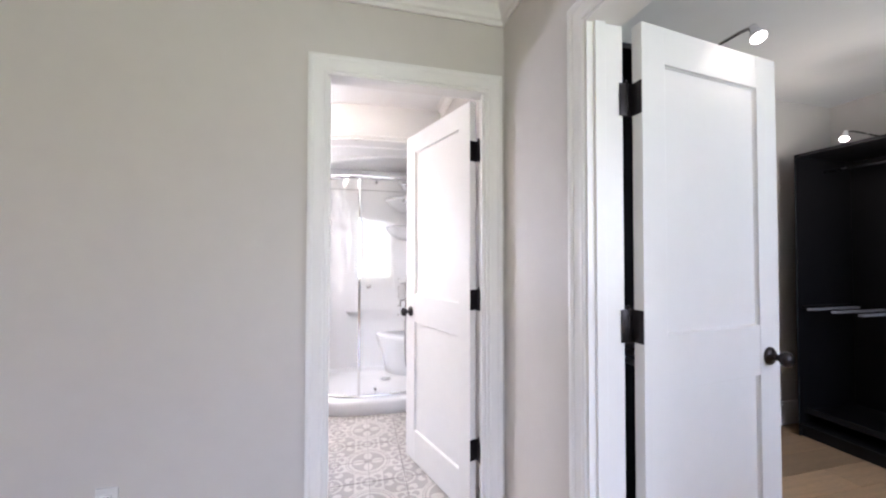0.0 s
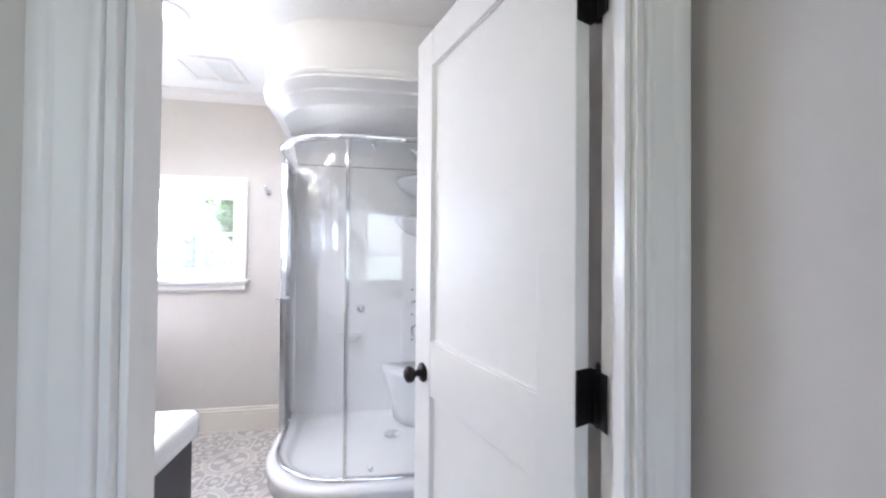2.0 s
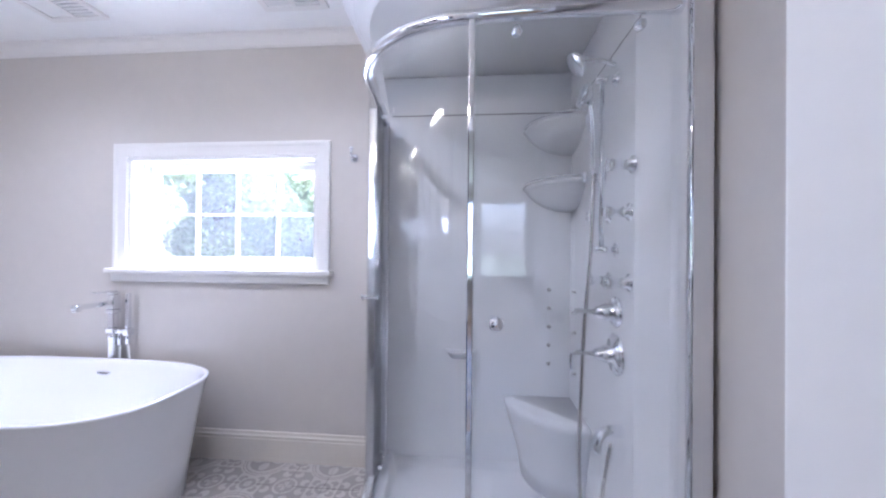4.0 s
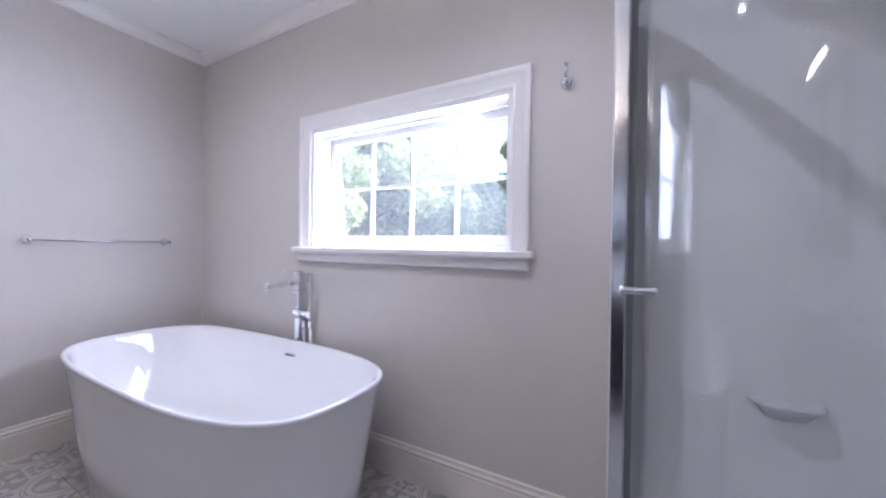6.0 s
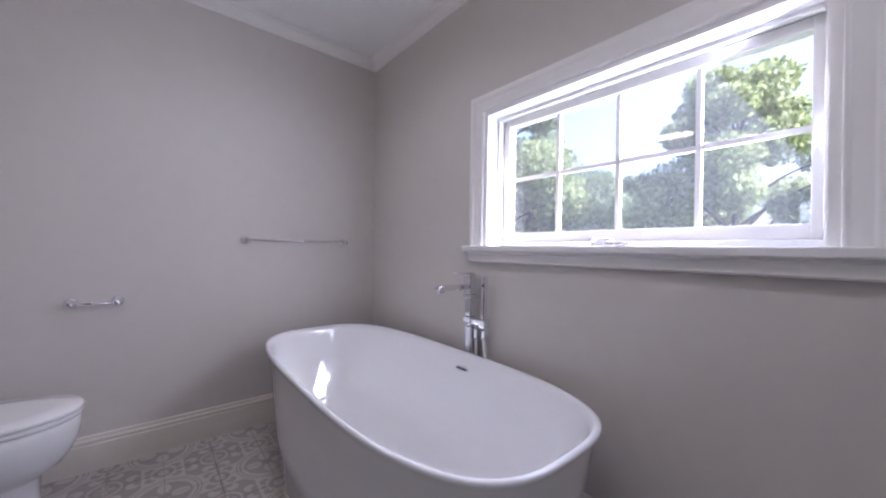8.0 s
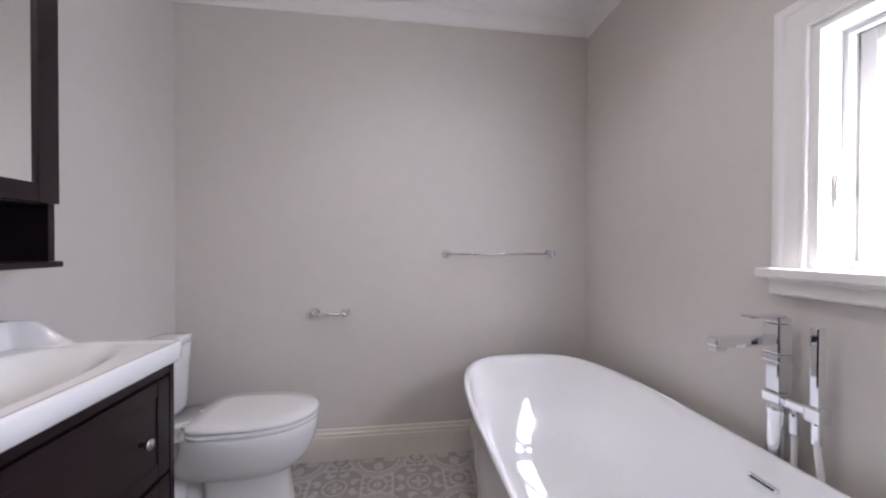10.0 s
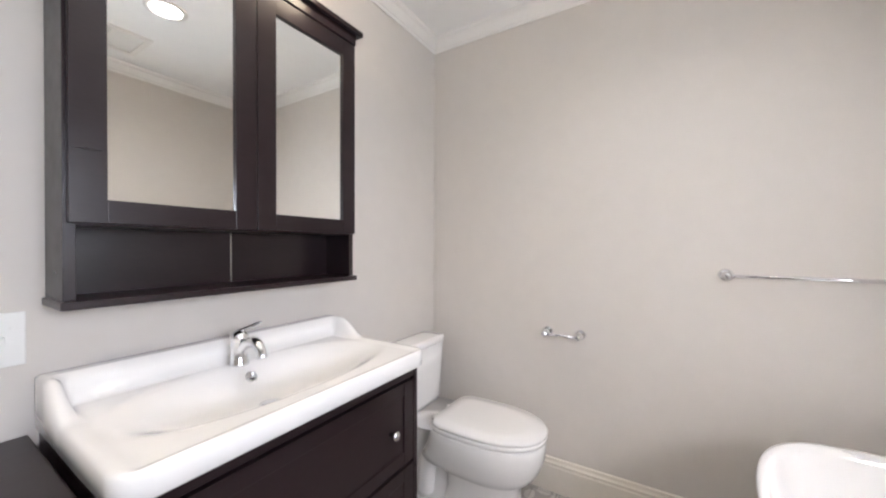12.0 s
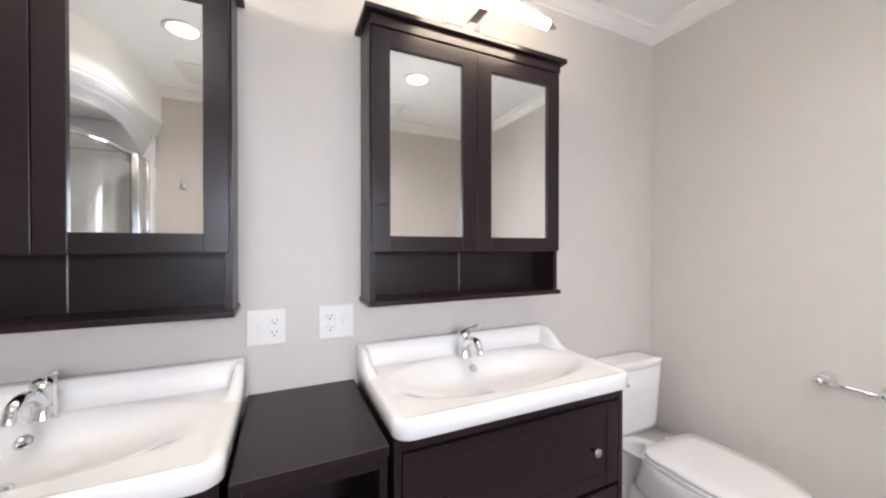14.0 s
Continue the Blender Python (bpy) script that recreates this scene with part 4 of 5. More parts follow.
def mirror_cabinet(x, label):
    d = thing("mirror_cabinet", pose(x, YS, 1.108), label, "mirror cabinet", "two matching mirror cabinets")
    w, f = 0.40, 0.142
    for nm, s_ in (("side_panel", (-w, -w + 0.02, 0.0, f, 0.018, 0.925)), ("side_panel", (w - 0.02, w, 0.0, f, 0.018, 0.925)), ("back_panel", (-w + 0.02, w - 0.02, 0.0, 0.008, 0.018, 0.925)),
                   ("niche_shelf", (-w + 0.02, w - 0.02, 0.008, f - 0.004, 0.178, 0.196)), ("top_panel", (-w + 0.02, w - 0.02, 0.008, f, 0.905, 0.925))):
        part(nm, boxes(s_, bevel=0.0012), M_ESPRESSO, d)
    part("base_board", boxes((-w - 0.006, w + 0.006, 0.0, f + 0.018, 0.0, 0.018), bevel=0.004), M_ESPRESSO, d)
    part("back_seam", boxes((-0.002, 0.002, 0.008, 0.0095, 0.02, 0.178)), M_STEEL, d)
    part("frieze", boxes((-w, w, 0.0, f + 0.018, 0.925, 0.962), bevel=0.0015), M_ESPRESSO, d)
    part("cornice", boxes((-w - 0.022, w + 0.022, 0.0, f + 0.036, 0.962, 0.980), bevel=0.003), M_ESPRESSO, d, "overhanging espresso top board")
    for s in (-1, 1):
        x0, x1 = (-w + 0.006, -0.0015) if s < 0 else (0.0015, w - 0.006)
        fr_ = 0.060
        z0, z1 = 0.182, 0.918
        dd = part("door", boxes((x0 + 0.004, x1 - 0.004, f, f + 0.003, z0 + 0.004, z1 - 0.004)), M_ESPRESSO, d, "espresso framed mirror door")
        for s_ in ((x0, x0 + fr_), (x1 - fr_, x1)):
            part("stile", boxes((*s_, f, f + 0.018, z0, z1), bevel=0.0015), M_ESPRESSO, dd)
        for s_ in ((z0, z0 + 0.052), (z1 - 0.058, z1)):
            part("rail", boxes((x0 + fr_, x1 - fr_, f, f + 0.0175, *s_), bevel=0.0015), M_ESPRESSO, dd)
        part("mirror", boxes((x0 + fr_ - 0.004, x1 - fr_ + 0.004, f + 0.003, f + 0.009, z0 + 0.048, z1 - 0.054)), M_MIRROR, dd, "clear mirror pane")
    return d


mc = mirror_cabinet(-1.980, "espresso wood mirror cabinet with two doors")
copy_thing(mc, pose(-0.790, YS, 1.108))

# light bars
lb = thing("light_bar", pose(-1.99, YS, 2.128), "chrome wall light with a long glowing glass bar", "wall lamp", "two matching light bars")
part("back_plate", boxes((-0.085, 0.085, 0.0, 0.024, 0.070, 0.145), bevel=0.006), M_CHROME, lb, "chrome back plate")
part("arm", boxes((-0.020, 0.020, 0.022, 0.272, 0.040, 0.054), bevel=0.005), M_CHROME, lb)
tube_pts = [(-0.225 + 0.45 * i / 20, 0.27, 0.016 * (1 - ((i - 10) / 10) ** 2)) for i in range(21)]
part("tube", sweep(tube_pts, [0.013 + 0.012 * math.sin(math.pi * (0.10 + 0.80 * i / 20)) for i in range(21)], 20), M_BULB, lb, "warm frosted glass tube")
for s in (-1, 1):
    part("cap", sweep([(s * 0.225, 0.27, 0.0), (s * 0.234, 0.27, -0.001), (s * 0.262, 0.27, -0.003)], [0.0172, 0.0155, 0.004], 16), M_STEEL, lb, "tapered nickel end cap")
copy_thing(lb, pose(-0.79, YS, 2.128))

# outlets and switches


def wall_plate(m, gangs, label):
    d = thing("outlet_plate", m, label, "outlet", "white outlet plates")
    wide = 0.046 * len(gangs) + 0.024
    part("plate", boxes((-wide / 2, wide / 2, 0, 0.006, -0.058, 0.058), bevel=0.003), M_PLATE, d)
    for i, g in enumerate(gangs):
        x = (i - (len(gangs) - 1) / 2) * 0.046
        if g == "o":
            for z in (-0.020, 0.020):
                s = part("socket", boxes((x - 0.017, x + 0.017, 0.006, 0.0085, z - 0.0145, z + 0.0145), bevel=0.004), M_PLATE, d)
                part("slot", boxes((x - 0.0075, x - 0.0055, 0.0085, 0.0092, z - 0.002, z + 0.007), (x + 0.0055, x + 0.0075, 0.0085, 0.0092, z - 0.001, z + 0.006), (x - 0.0025, x + 0.0025, 0.0085, 0.0092, z - 0.010, z - 0.006)), M_SLOT, s)
        else:
            s = part("toggle", boxes((x - 0.0055, x + 0.0055, 0.006, 0.008, -0.012, 0.012), bevel=0.001), M_PLATE, d)
            part("lever", boxes((x - 0.004, x + 0.004, 0.008, 0.018, -0.002, 0.008), bevel=0.002), M_PLATE, s)
        for z in (-0.048, 0.048):
            part("screw", lathe([(0.003, 0), (0.003, 0.0012), (0.002, 0.0016)], 10, Matrix.Translation((x, 0.006, z)) @ pose(0, 0, 0, -90, 0, 0)), M_PLATE, d)
    return d


wall_plate(pose(-1.271, YS, 1.041), "os", "white double plate with outlet and switch")
wall_plate(pose(-1.493, YS, 1.041), "so", "white double plate with switch and outlet")
wall_plate(pose(-0.844, YH, 0.375, 0, 0, 180), "o", "white outlet plate low on the wall")

# ---------------------------------------------------------------- toilet
to = thing("toilet", pose(-2.88, YS, 0), "white ceramic two-piece toilet with closed lid", "toilet")


def egg(cy, a, front, back, z, n=2.2, nb=5.5, seg=64):
    """A ring rounded at the front (+y) and squarer at the back."""
    out = []
    for i in range(seg):
        t = 2 * math.pi * i / seg
        c, s = math.cos(t), math.sin(t)
        k, bb = (n, front) if s >= 0 else (nb, back)
        out.append((a * math.copysign(abs(c) ** (2 / k), c), cy + bb * math.copysign(abs(s) ** (2 / k), s), z))
    return out


part("bowl", loft([egg(cy, a, f_, b_, z, n, n + 1) for cy, a, f_, b_, z, n in ((0.40, 0.122, 0.268, 0.30, 0.0, 3.0), (0.40, 0.123, 0.269, 0.30, 0.015, 3.0), (0.46, 0.112, 0.202, 0.16, 0.03, 3.0), (0.46, 0.106, 0.198, 0.14, 0.12, 2.8), (0.46, 0.112, 0.202, 0.15, 0.185, 2.6),
    (0.455, 0.122, 0.223, 0.18, 0.200, 2.5), (0.445, 0.150, 0.275, 0.27, 0.225, 2.3), (0.465, 0.170, 0.280, 0.26, 0.262, 2.2), (0.480, 0.183, 0.285, 0.255, 0.315, 2.2), (0.485, 0.188, 0.286, 0.25, 0.36, 2.2), (0.485, 0.187, 0.285, 0.25, 0.390, 2.2), (0.485, 0.184, 0.281, 0.25, 0.397, 2.2), (0.485, 0.12, 0.20, 0.18, 0.399, 2.2))]), M_CERAMIC, to, "white ceramic bowl")
part("trap_panel", loft([sell(0, 0.20, a, 0.17, z, 3.0, 40) for a, z in ((0.10, 0.0), (0.105, 0.02), (0.070, 0.05), (0.070, 0.30), (0.13, 0.375), (0.17, 0.395))]), M_CERAMIC, to)
for s in (-1, 1):
    part("trapway", sweep(spline([(s * 0.050, 0.47, 0.12), (s * 0.056, 0.40, 0.20), (s * 0.058, 0.33, 0.265), (s * 0.058, 0.26, 0.255), (s * 0.058, 0.215, 0.17), (s * 0.058, 0.20, 0.02)], 28), 0.050, 16), M_CERAMIC, to, "molded ceramic trapway")
part("seat", loft([egg(0.49, a, f_, b_, z) for a, f_, b_, z in ((0.180, 0.278, 0.205, 0.399), (0.187, 0.285, 0.21, 0.403), (0.188, 0.286, 0.211, 0.414), (0.184, 0.282, 0.208, 0.419))]), M_CERAMIC, to, "white toilet seat")
part("lid", loft([egg(0.49, a, f_, b_, z) for a, f_, b_, z in ((0.178, 0.277, 0.202, 0.421), (0.186, 0.286, 0.210, 0.424), (0.187, 0.287, 0.211, 0.434), (0.180, 0.280, 0.205, 0.441), (0.12, 0.20, 0.15, 0.444))]), M_CERAMIC, to, "closed white lid")
part("tank", loft([sell(0, 0.080, a, b, z, 7, 56) for a, b, z in ((0.160, 0.060, 0.395), (0.170, 0.066, 0.42), (0.186, 0.070, 0.60), (0.196, 0.073, 0.712))]), M_CERAMIC, to, "white ceramic tank")
part("tank_lid", loft([sell(0, 0.082, a, b, z, 6, 56) for a, b, z in ((0.196, 0.073, 0.712), (0.199, 0.077, 0.715), (0.200, 0.078, 0.736), (0.197, 0.075, 0.746), (0.15, 0.05, 0.748))]), M_CERAMIC, to, "white ceramic tank lid")
for s in (-1, 1):
    part("hinge_cap", lathe([(0.016, 0), (0.016, 0.012), (0.012, 0.016)], 16, pose(s * 0.07, 0.255, 0.400)), M_CERAMIC, to)
    part("bolt_cap", lathe([(0.015, 0), (0.014, 0.012), (0.006, 0.02)], 16, pose(s * 0.112, 0.33, 0.02)), M_CERAMIC, to)
part("flush_lever", sweep([(0.14, 0.148, 0.66), (0.14, 0.166, 0.66), (0.09, 0.168, 0.655)], 0.007, 10), M_CHROME, to, "chrome flush lever")

# ---------------------------------------------------------------- bars and hooks


def bar(name, length, m, stand, label, category):
    """Two posts and a rod along local x, standing off towards +y."""
    d = thing(name, m, label, category)
    for s in (-1, 1):
        part("post", lathe([(0.026, 0), (0.026, 0.006), (0.020, 0.012), (0.010, 0.018), (0.010, stand - 0.010), (0.015, stand - 0.006), (0.016, stand + 0.004), (0.012, stand + 0.012), (0.003, stand + 0.015)], 24,
                           Matrix.Translation((s * length / 2, 0, 0)) @ pose(0, 0, 0, -90, 0, 0)), M_CHROME, d)
    part("rod", sweep([(-length / 2, stand, 0), (length / 2, stand, 0)], 0.008, 14), M_CHROME, d)
    return d


bar("towel_bar", 0.61, pose(XW, 3.458, 1.128, 0, 0, -90), 0.062, "chrome towel bar on the wall", "towel bar")
bar("paper_holder", 0.158, pose(XW, 2.520, 0.810, 0, 0, -90), 0.070, "chrome toilet paper holder", "paper holder")
hk = thing("robe_hook", pose(-0.635, YN, 1.762, 0, 0, 180), "chrome robe hook on the wall", "hook")
part("rosette", lathe([(0.026, 0), (0.026, 0.006), (0.020, 0.012), (0.010, 0.018)], 24, pose(0, 0, 0, -90, 0, 0)), M_CHROME, hk)
part("prong", sweep(spline([(0, 0.014, 0), (0, 0.045, -0.004), (0, 0.058, 0.014), (0, 0.056, 0.036)], 14), 0.007, 12), M_CHROME, hk)
part("knob", lathe([(0.004, -0.010), (0.012, -0.004), (0.013, 0.004), (0.006, 0.012)], 16, pose(0, 0.055, 0.042)), M_CHROME, hk)

# ---------------------------------------------------------------- ceiling fixtures
for x in (-0.83, -2.19):
    c = thing("recessed_light", pose(x, 3.085, ZC), "round white recessed ceiling light", "ceiling lamp", "recessed lights")
    part("trim_ring", lathe([(0.095, 0.0), (0.095, -0.004), (0.078, -0.010), (0.072, -0.004)][::-1], 40), M_TRIM, c)
    part("lens", lathe([(0.070, -0.006), (0.070, -0.003)], 40), M_CAN, c, "glowing frosted lens")
    lamp("recessed_lamp_beam", 'SPOT', look((x, 3.085, ZC - 0.02), (x, 3.085, 0)), 4.8, (1.0, 0.94, 0.87), spot=(radians(148), 0.8, 0.012))
fan = thing("fan_vent", pose(-0.87, 3.635, ZC), "square white ceiling fan grille", "vent", "ceiling fan grilles")
part("frame", boxes((-0.17, 0.17, -0.15, 0.15, -0.008, 0.0), (-0.17, 0.17, 0.118, 0.15, -0.016, -0.008), (-0.17, 0.17, -0.15, -0.118, -0.016, -0.008), (-0.17, -0.138, -0.118, 0.118, -0.016, -0.008), (0.138, 0.17, -0.118, 0.118, -0.016, -0.008), (-0.012, 0.012, -0.118, 0.118, -0.016, -0.008), bevel=0.002), M_TRIM, fan)
part("diffuser", boxes((-0.136, -0.014, -0.114, 0.110, -0.011, -0.008), bevel=0.001), M_PLATE, fan, "plain white light diffuser")
part("grille_back", boxes((0.014, 0.136, -0.116, 0.116, -0.0095, -0.008)), M_RUBBER, fan, "grey grille opening")
for i in range(10):
    part("slat", boxes((0.014, 0.136, -0.112 + i * 0.023, -0.112 + i * 0.023 + 0.014, -0.015, -0.0095), bevel=0.001), M_PLATE, fan)
copy_thing(fan, pose(-2.10, 3.635, ZC))

# ---------------------------------------------------------------- closet
def wardrobe(m, length, n, label):
    """Open wardrobe run; front at local y = 0, deep towards +y."""
    d = thing("wardrobe", m, label, "wardrobe")
    dep, h = 0.58, 2.01
    step = length / n
    bm = boxes((0, length, dep - 0.012, dep, 0.06, h - 0.02), bevel=0.0)
    part("back_panel", bm, M_BLACK, d)
    for i in range(n + 1):
        part("side_panel", boxes((max(0, i * step - 0.009), min(length, i * step + 0.009) if i < n else length, 0.0, dep - 0.012, 0.0, h - 0.02), bevel=0.0015), M_BLACK, d)
    part("top_panel", boxes((0, length, 0.0, dep, h - 0.02, h), bevel=0.0015), M_BLACK, d)
    for i in range(n):
        x0, x1 = i * step + 0.009, (i + 1) * step - 0.009
        part("plinth", boxes((x0, x1, 0.02, 0.04, 0.0, 0.06)), M_BLACK, d)
        part("shelf", boxes((x0, x1, 0.0, dep - 0.012, 0.06, 0.085), bevel=0.002), M_BLACK, d)
        part("drawer_shelf", boxes((x0 + 0.01, x1 - 0.01, 0.03, 0.52, 0.165, 0.185), (x0 + 0.01, x1 - 0.01, 0.03, 0.045, 0.185, 0.205), bevel=0.003), M_BLACK, d)
        part("clothes_rod", sweep([(x0, 0.29, 1.90), (x1, 0.29, 1.90)], 0.012, 12), M_STEEL, d, "nickel clothes rod")
        rack = part("trouser_rack", boxes((x0, x0 + 0.02, 0.03, 0.52, 0.90, 0.925), bevel=0.002), M_BLACK, d)
        part("rack_rail", boxes((x1 - 0.02, x1, 0.03, 0.52, 0.90, 0.925), bevel=0.002), M_BLACK, d)
        k = 7
        for j in range(k):
            xx = x0 + 0.06 + (x1 - x0 - 0.12) * j / (k - 1)
            part("hanger_bar", boxes((xx - 0.012, xx + 0.012, 0.0, 0.50, 0.895, 0.912), bevel=0.005), M_RUBBER, rack)
    return d


wardrobe(pose(3.10, 1.993, 0, 0, 0, -90), 2.75, 3, "black open wardrobe with rods and shelves")
wardrobe(pose(0.90, 1.14, 0, 0, 0, 0), 0.68, 1, "black open wardrobe behind the closet door")


def clip_lamp(m, label):
    d = thing("clip_lamp", m, label, "lamp", "closet clip lamps")
    part("arm", sweep(spline([(0, 0.06, 0.012), (0, -0.08, 0.020), (0, -0.22, 0.026), (0, -0.290, 0.018)], 16), 0.006, 10), M_STEEL, d, "curved nickel arm")
    part("base", boxes((-0.03, 0.03, 0.02, 0.12, 0.0, 0.012), bevel=0.003), M_STEEL, d)
    part("shade", lathe([(0.006, 0.052), (0.011, 0.049), (0.013, 0.026), (0.019, 0.015), (0.021, 0.0)], 24, pose(0, -0.30, -0.024, -20, 0, 0)), M_CHROME, d, "chrome lamp head")
    part("diffuser", lathe([(0.010, -0.014), (0.018, -0.009), (0.0214, 0.0), (0.018, 0.002)], 24, pose(0, -0.301, -0.026, -20, 0, 0)), M_CLIP, d, "glowing frosted lamp glass")
    return d


clip_lamp(pose(1.29, 1.28, 2.01, 0, 0, 0), "small chrome clip lamp above the wardrobe")
clip_lamp(pose(3.17, 1.60, 2.01, 0, 0, -90), "small chrome clip lamp above the wardrobe")
lamp("clip_lamp_glow", 'POINT', pose(1.29, 0.955, 1.91), 0.009, (1.0, 0.86, 0.66), radius=0.02)
lamp("clip_lamp_glow_far", 'POINT', pose(2.85, 1.60, 1.88), 0.35, (1.0, 0.86, 0.66), radius=0.03)

# ---------------------------------------------------------------- outdoors
bm = bmesh.new()
vs = [bm.verts.new(p) for p in ((-400, -400, -3.1), (400, -400, -3.1), (400, 600, -3.1), (-400, 600, -3.1))]
bm.faces.new(vs)
structure("ground", bm, M_LAWN, "mown green lawn under the trees", "ground")


def leaf_mat(name, color):
    m = mat(name, color, 0.55, var=0.35, scale=0.7)
    nt = m.node_tree
    b = nt.nodes["Principled BSDF"]
    gi = nt.nodes.new("ShaderNodeNewGeometry")
    hs = nt.nodes.new("ShaderNodeHueSaturation")
    mr = nt.nodes.new("ShaderNodeMapRange")
    mr.inputs["To Min"].default_value, mr.inputs["To Max"].default_value = 1.5, 3.0
    nt.links.new(gi.outputs["Random Per Island"], mr.inputs["Value"])
    nt.links.new(mr.outputs[0], hs.inputs["Value"])
    src = b.inputs["Base Color"].links[0].from_socket
    nt.links.new(src, hs.inputs["Color"])
    nt.links.new(hs.outputs[0], b.inputs["Base Color"])
    tl = nt.nodes.new("ShaderNodeBsdfTranslucent")
    nt.links.new(hs.outputs[0], tl.inputs["Color"])
    mx = nt.nodes.new("ShaderNodeMixShader")
    mx.inputs[0].default_value = 0.6
    nt.links.new(b.outputs[0], mx.inputs[1])
    nt.links.new(tl.outputs[0], mx.inputs[2])
    nt.links.new(mx.outputs[0], nt.nodes["Material Output"].inputs[0])
    return m


M_LEAF = leaf_mat("broad_leaf", (0.128, 0.150, 0.070))
M_LEAF2 = leaf_mat("blue_green_leaf", (0.112, 0.138, 0.082))


def tree_mesh(seed, height, spread, leaves):
    rng = np.random.default_rng(seed)
    r = random.Random(seed)
    trunk = bmesh.new()
    top = height * 0.8
    sweep(spline([(0, 0, 0), (r.uniform(-.2, .2), r.uniform(-.2, .2), top * 0.4), (r.uniform(-.4, .4), r.uniform(-.4, .4), top)], 12), [0.30 * (1 - 0.075 * i) for i in range(13)], 10, trunk)
    clumps = []
    for i in range(34):
        f = 0.22 + 0.78 * i / 33
        a = i * 2.4 + r.uniform(-.4, .4)
        reach = spread * (math.sin(math.pi * (0.12 + 0.80 * f)) ** 0.8) * r.uniform(0.45, 1.0)
        end = Vector((reach * math.cos(a), reach * math.sin(a), height * f))
        base = Vector((0, 0, height * max(0.12, f - 0.18)))
        if f < 0.95:
            sweep(spline([base, base.lerp(end, 0.5) + Vector((0, 0, 0.3)), end], 6), [0.09, 0.08, 0.07, 0.05, 0.04, 0.03, 0.02], 6, trunk)
        clumps.append((end, r.uniform(0.55, 1.05) * spread * 0.36))
    n = leaves
    idx = rng.integers(0, len(clumps), n)
    cen = np.array([tuple(c[0]) for c in clumps])[idx]
    rad = np.array([c[1] for c in clumps])[idx]
    d = rng.normal(size=(n, 3))
    d /= np.linalg.norm(d, axis=1)[:, None]
    p = cen + d * (rad * rng.random(n) ** 0.45)[:, None] * np.array([1, 1, 0.8])
    u = rng.normal(size=(n, 3))
    u /= np.linalg.norm(u, axis=1)[:, None]
    w = np.cross(u, rng.normal(size=(n, 3)))
    w /= np.linalg.norm(w, axis=1)[:, None]
    size = (0.075 + 0.085 * rng.random(n))[:, None]
    verts = np.stack([p - u * size, p + w * size * 0.55, p + u * size, p - w * size * 0.55], 1).reshape(-1, 3)
    me = bpy.data.meshes.new("crown")
    me.from_pydata(verts.tolist(), [], np.arange(4 * n).reshape(-1, 4).tolist())
    return mesh_of("trunk", trunk, M_BARK), me


def tree_kind(seed, height, spread, leaves, leaf, label):
    t = thing("tree", pose(0, 0, -3.1), label, "tree", "trees beyond the window")
    tm, cm = tree_mesh(seed, height, spread, leaves)
    part("trunk", tm, None, t)
    cm.materials.append(leaf)
    part("crown", cm, None, t, "dense uneven leafy crown")
    return t


def place(t, az, dist, s, turn):
    """az: degrees west of straight out of the window."""
    a = radians(az)
    return Matrix.Translation((-1.2 - dist * math.sin(a), 4 + dist * math.cos(a), -3.1)) @ pose(0, 0, 0, 0, 0, turn) @ Matrix.Scale(s, 4)


t1 = tree_kind(3, 11.0, 3.6, 44000, M_LEAF, "tall leafy green tree on the lawn")
t2 = tree_kind(8, 9.0, 3.6, 44000, M_LEAF2, "broad blue-green leafy tree")
t1.matrix_basis = place(t1, 46, 21, 1.42, 90)
t2.matrix_basis = place(t2, 25, 31, 1.12, 40)
for t, az, dist, s, turn in ((t1, 10, 22, 1.20, 300), (t1, 54, 19, 1.0, 50), (t2, 37, 24, 1.26, 120), (t1, 31, 33, 0.95, 200), (t2, 19, 36, 1.15, 70), (t1, 23, 40, 1.0, 160), (t2, 47, 28, 1.2, 10),
                             (t2, 38, 36, 1.25, 220), (t2, 13, 27, 0.9, 250), (t1, 64, 22, 0.95, 20)):
    copy_thing(t, place(t, az, dist, 1.0, turn)).matrix_basis = place(t, az, dist, s, turn)

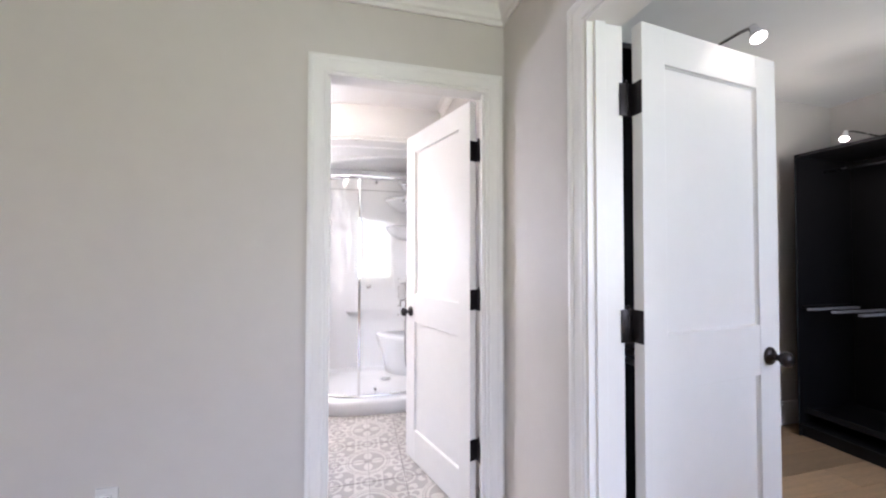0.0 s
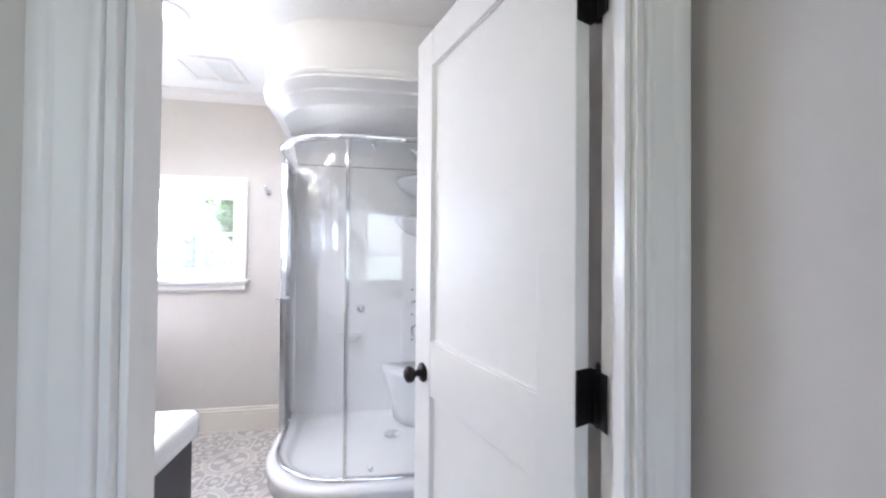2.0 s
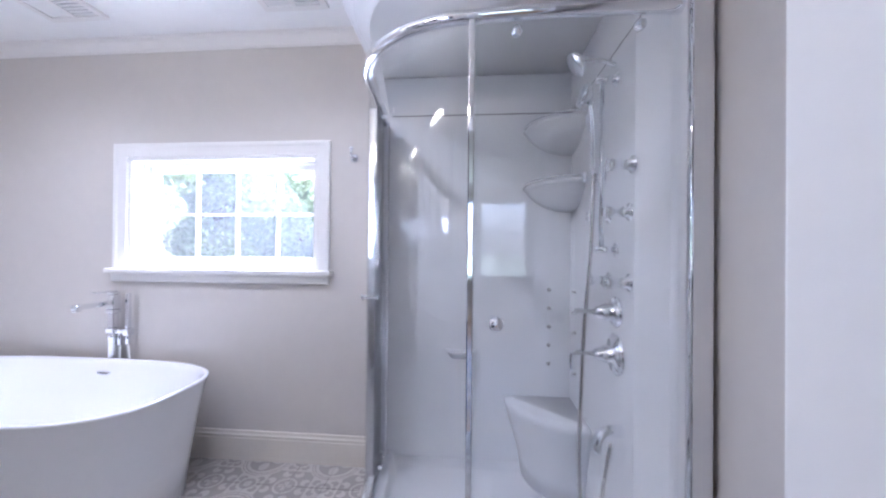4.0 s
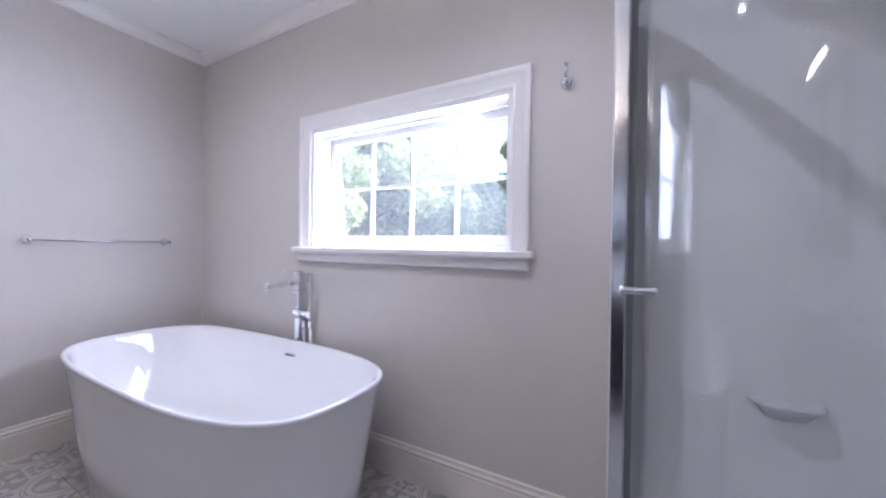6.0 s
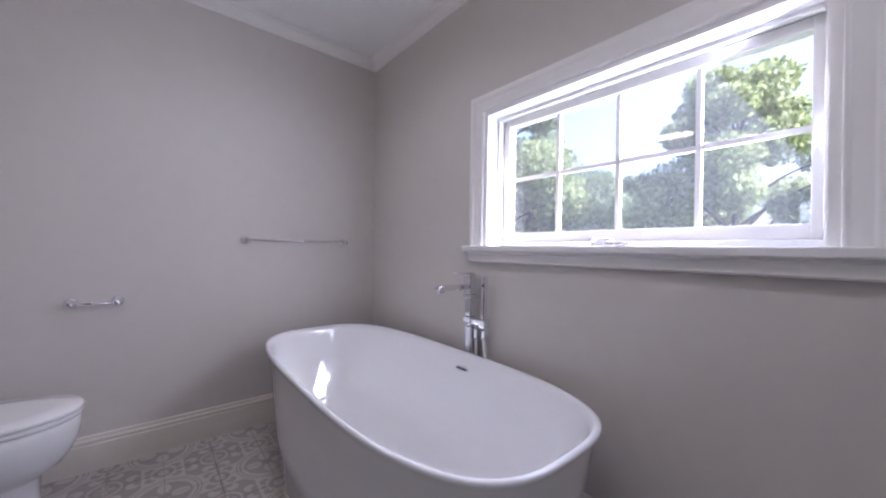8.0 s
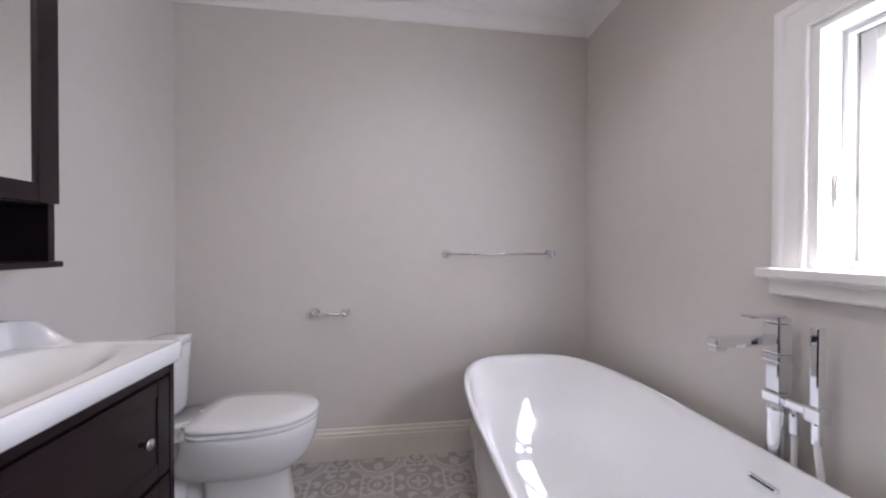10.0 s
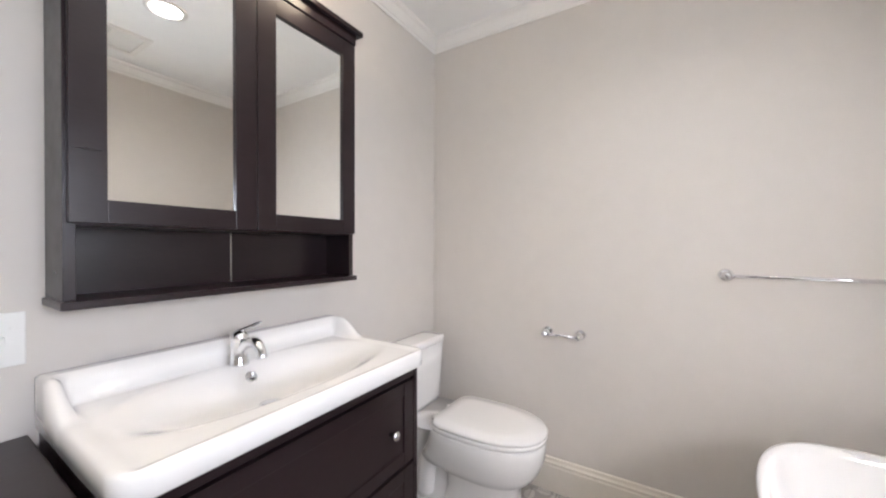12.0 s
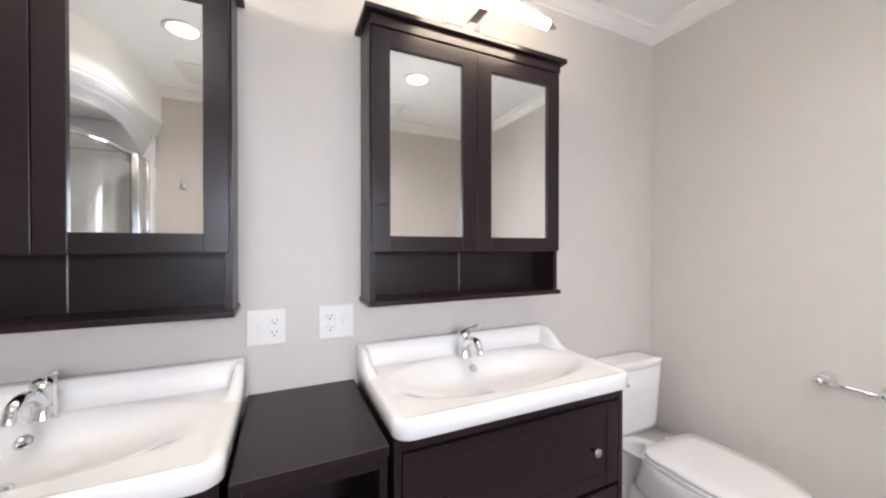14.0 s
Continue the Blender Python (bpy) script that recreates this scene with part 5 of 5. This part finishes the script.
# ---------------------------------------------------------------- pieces: bathroom tiles and oak boards
def tile_material():
    m = bpy.data.materials.new("patterned_cement_tile")
    m.use_nodes = True
    n, l = m.node_tree.nodes, m.node_tree.links
    b = n["Principled BSDF"]
    tc = n.new("ShaderNodeTexCoord")
    sep = n.new("ShaderNodeSeparateXYZ")
    geo = n.new("ShaderNodeNewGeometry")
    l.new(geo.outputs["Position"], sep.inputs[0])

    def math_(op, a, c=None, d=None):
        k = n.new("ShaderNodeMath")
        k.operation = op
        for i, v in enumerate((a, c, d)):
            if v is None:
                continue
            if isinstance(v, (int, float)):
                k.inputs[i].default_value = v
            else:
                l.new(v, k.inputs[i])
        return k.outputs[0]

    def band(v, r, w):
        """1 where v lies within w of r."""
        return math_('LESS_THAN', math_('ABSOLUTE', math_('SUBTRACT', v, r)), w)

    def either(*v):
        o = v[0]
        for q in v[1:]:
            o = math_('MAXIMUM', o, q)
        return o

    x = math_('SUBTRACT', math_('FLOORED_MODULO', math_('ADD', sep.outputs[0], 0.918 + PERIOD / 2), PERIOD), PERIOD / 2)
    y = math_('SUBTRACT', math_('FLOORED_MODULO', math_('ADD', sep.outputs[1], -3.80 + PERIOD / 2), PERIOD), PERIOD / 2)
    ax, ay = math_('ABSOLUTE', x), math_('ABSOLUTE', y)
    half = PERIOD / 2

    def radius(px, py):
        return math_('SQRT', math_('ADD', math_('POWER', math_('SUBTRACT', ax, px), 2), math_('POWER', math_('SUBTRACT', ay, py), 2)))

    k = PERIOD / 0.2
    rc, rk = radius(0, 0), radius(half, half)
    ang = math_('ARCTAN2', y, x)
    angk = math_('ARCTAN2', math_('SUBTRACT', ay, half), math_('SUBTRACT', ax, half))

    def less(v, r):
        return math_('LESS_THAN', v, r)

    def more(v, r):
        return math_('GREATER_THAN', v, r)

    def both(*v):
        o = v[0]
        for q in v[1:]:
            o = math_('MULTIPLY', o, q)
        return o

    def no(v):
        return math_('SUBTRACT', 1.0, v)

    # dark medallion with four pale leaves round each corner of the repeat
    leafk = both(less(rk, math_('MULTIPLY', math_('ABSOLUTE', math_('COSINE', math_('MULTIPLY', angk, 2))), 0.046 * k)), more(rk, 0.012 * k), more(math_('ABSOLUTE', math_('COSINE', math_('MULTIPLY', angk, 2))), 0.55))
    medal = both(less(rk, 0.049 * k), no(leafk))
    rings = either(band(rk, 0.0585 * k, 0.0016 * k), band(rk, 0.0655 * k, 0.0012 * k))
    # dark square with a ringed cross and leaves round each middle
    cross = less(rc, math_('MULTIPLY', math_('ABSOLUTE', math_('COSINE', math_('MULTIPLY', ang, 2))), 0.019 * k))
    ring1 = band(rc, 0.0275 * k, 0.0026 * k)
    leaf1 = both(less(radius(0.046 * k, 0.017 * k), 0.012 * k), more(radius(0.056 * k, 0.010 * k), 0.009 * k))
    leaf2 = both(less(radius(0.017 * k, 0.046 * k), 0.012 * k), more(radius(0.010 * k, 0.056 * k), 0.009 * k))
    square = both(less(math_('MAXIMUM', ax, ay), 0.060 * k), more(rk, 0.071 * k), no(either(cross, ring1, leaf1, leaf2)))
    bud = both(either(less(radius(half, 0), 0.020 * k), less(radius(0, half), 0.020 * k)), more(either(radius(half, 0), 0.0), 0.010 * k), more(either(radius(0, half), 0.0), 0.010 * k))
    sprig = either(both(less(radius(0.076 * k, 0.019 * k), 0.0105 * k), more(radius(0.083 * k, 0.014 * k), 0.006 * k)), both(less(radius(0.019 * k, 0.076 * k), 0.0105 * k), more(radius(0.014 * k, 0.083 * k), 0.006 * k)),
                   less(radius(0.071 * k, 0), 0.006 * k), less(radius(0, 0.071 * k), 0.006 * k))
    pat = no(either(medal, rings, square, bud, sprig))
    nz = n.new("ShaderNodeTexNoise")
    nz.inputs["Scale"].default_value = 60
    nz.inputs["Detail"].default_value = 5
    l.new(tc.outputs["Object"], nz.inputs["Vector"])
    fac = math_('MULTIPLY', pat, math_('MULTIPLY_ADD', nz.outputs[0], 0.4, 0.72))
    mx = n.new("ShaderNodeMix")
    mx.data_type = 'RGBA'
    mx.inputs["A"].default_value = (0.37, 0.34, 0.315, 1)
    mx.inputs["B"].default_value = (0.57, 0.54, 0.50, 1)
    l.new(fac, mx.inputs["Factor"])
    oi = n.new("ShaderNodeObjectInfo")
    hs = n.new("ShaderNodeHueSaturation")
    l.new(mx.outputs["Result"], hs.inputs["Color"])
    l.new(math_('MULTIPLY_ADD', oi.outputs["Random"], 0.14, 0.93), hs.inputs["Value"])
    l.new(hs.outputs[0], b.inputs["Base Color"])
    b.inputs["Roughness"].default_value = 0.42
    bp = n.new("ShaderNodeBump")
    bp.inputs["Strength"].default_value = 0.15
    bp.inputs["Distance"].default_value = 0.001
    l.new(nz.outputs[0], bp.inputs["Height"])
    l.new(bp.outputs[0], b.inputs["Normal"])
    return m


TILE = 0.2035
PERIOD = 2 * TILE
bathroom_floor = bpy.data.objects["floor_bathroom"]
g = 0.0012
tile_me = mesh_of("tile", loft([[(a * (TILE / 2 - i), b_ * (TILE / 2 - i), z) for a, b_ in ((-1, -1), (1, -1), (1, 1), (-1, 1))] for i, z in ((g, -0.011), (g, -0.0012), (g + 0.0012, 0.0))]), tile_material(), False)
nx, ny = 21, 13
for i in range(nx):
    for j in range(ny):
        x, y = -0.918 - 12 * TILE + TILE * (i + 0.5), 3.80 - 11 * TILE + TILE * (j + 0.5)
        if x - TILE / 2 > XE or y - TILE / 2 > YN or (x > 0.02 and y > 3.45):
            continue
        o = new("tile", tile_me)
        o.parent = bathroom_floor
        o.location = (x, y, random.uniform(-0.0004, 0.0))

# oak boards in the hall and the closet
def board_mesh(length):
    w = 0.083
    return mesh_of("floorboard", loft([[(a * (length / 2 - i), b_ * (w - i), z) for a, b_ in ((-1, -1), (1, -1), (1, 1), (-1, 1))] for i, z in ((0.0006, -0.013), (0.0006, -0.001), (0.0016, 0.0))]), M_BOARD, False)


M_BOARD = mat("light_oak_board", (0.47, 0.32, 0.185), 0.36, var=0.22, scale=2.5, bump=0.12, bscale=30, stretch=(1.0, 12, 12))
nt = M_BOARD.node_tree
oi = nt.nodes.new("ShaderNodeObjectInfo")
hs = nt.nodes.new("ShaderNodeHueSaturation")
mrr = nt.nodes.new("ShaderNodeMapRange")
mrr.inputs["To Min"].default_value, mrr.inputs["To Max"].default_value = 0.72, 1.25
nt.links.new(oi.outputs["Random"], mrr.inputs["Value"])
nt.links.new(mrr.outputs[0], hs.inputs["Value"])
bs = nt.nodes["Principled BSDF"]
nt.links.new(bs.inputs["Base Color"].links[0].from_socket, hs.inputs["Color"])
nt.links.new(hs.outputs[0], bs.inputs["Base Color"])
boards = [board_mesh(1.4), board_mesh(1.0)]
for row in range(27):
    y = -2.45 + 0.168 * row
    x = BX0 + random.uniform(-0.5, 0.0)
    while x < CLX:
        k = random.randrange(2)
        ln = (1.4, 1.0)[k]
        if y < YH - 0.06 or x > XE + 0.1:
            if x + ln < CLX + 0.8 and y < CLY1 and x > -2.3:
                o = new("floorboard", boards[k])
                o.parent = floor_hall
                o.location = (x + ln / 2, y, 0.0)
        x += ln
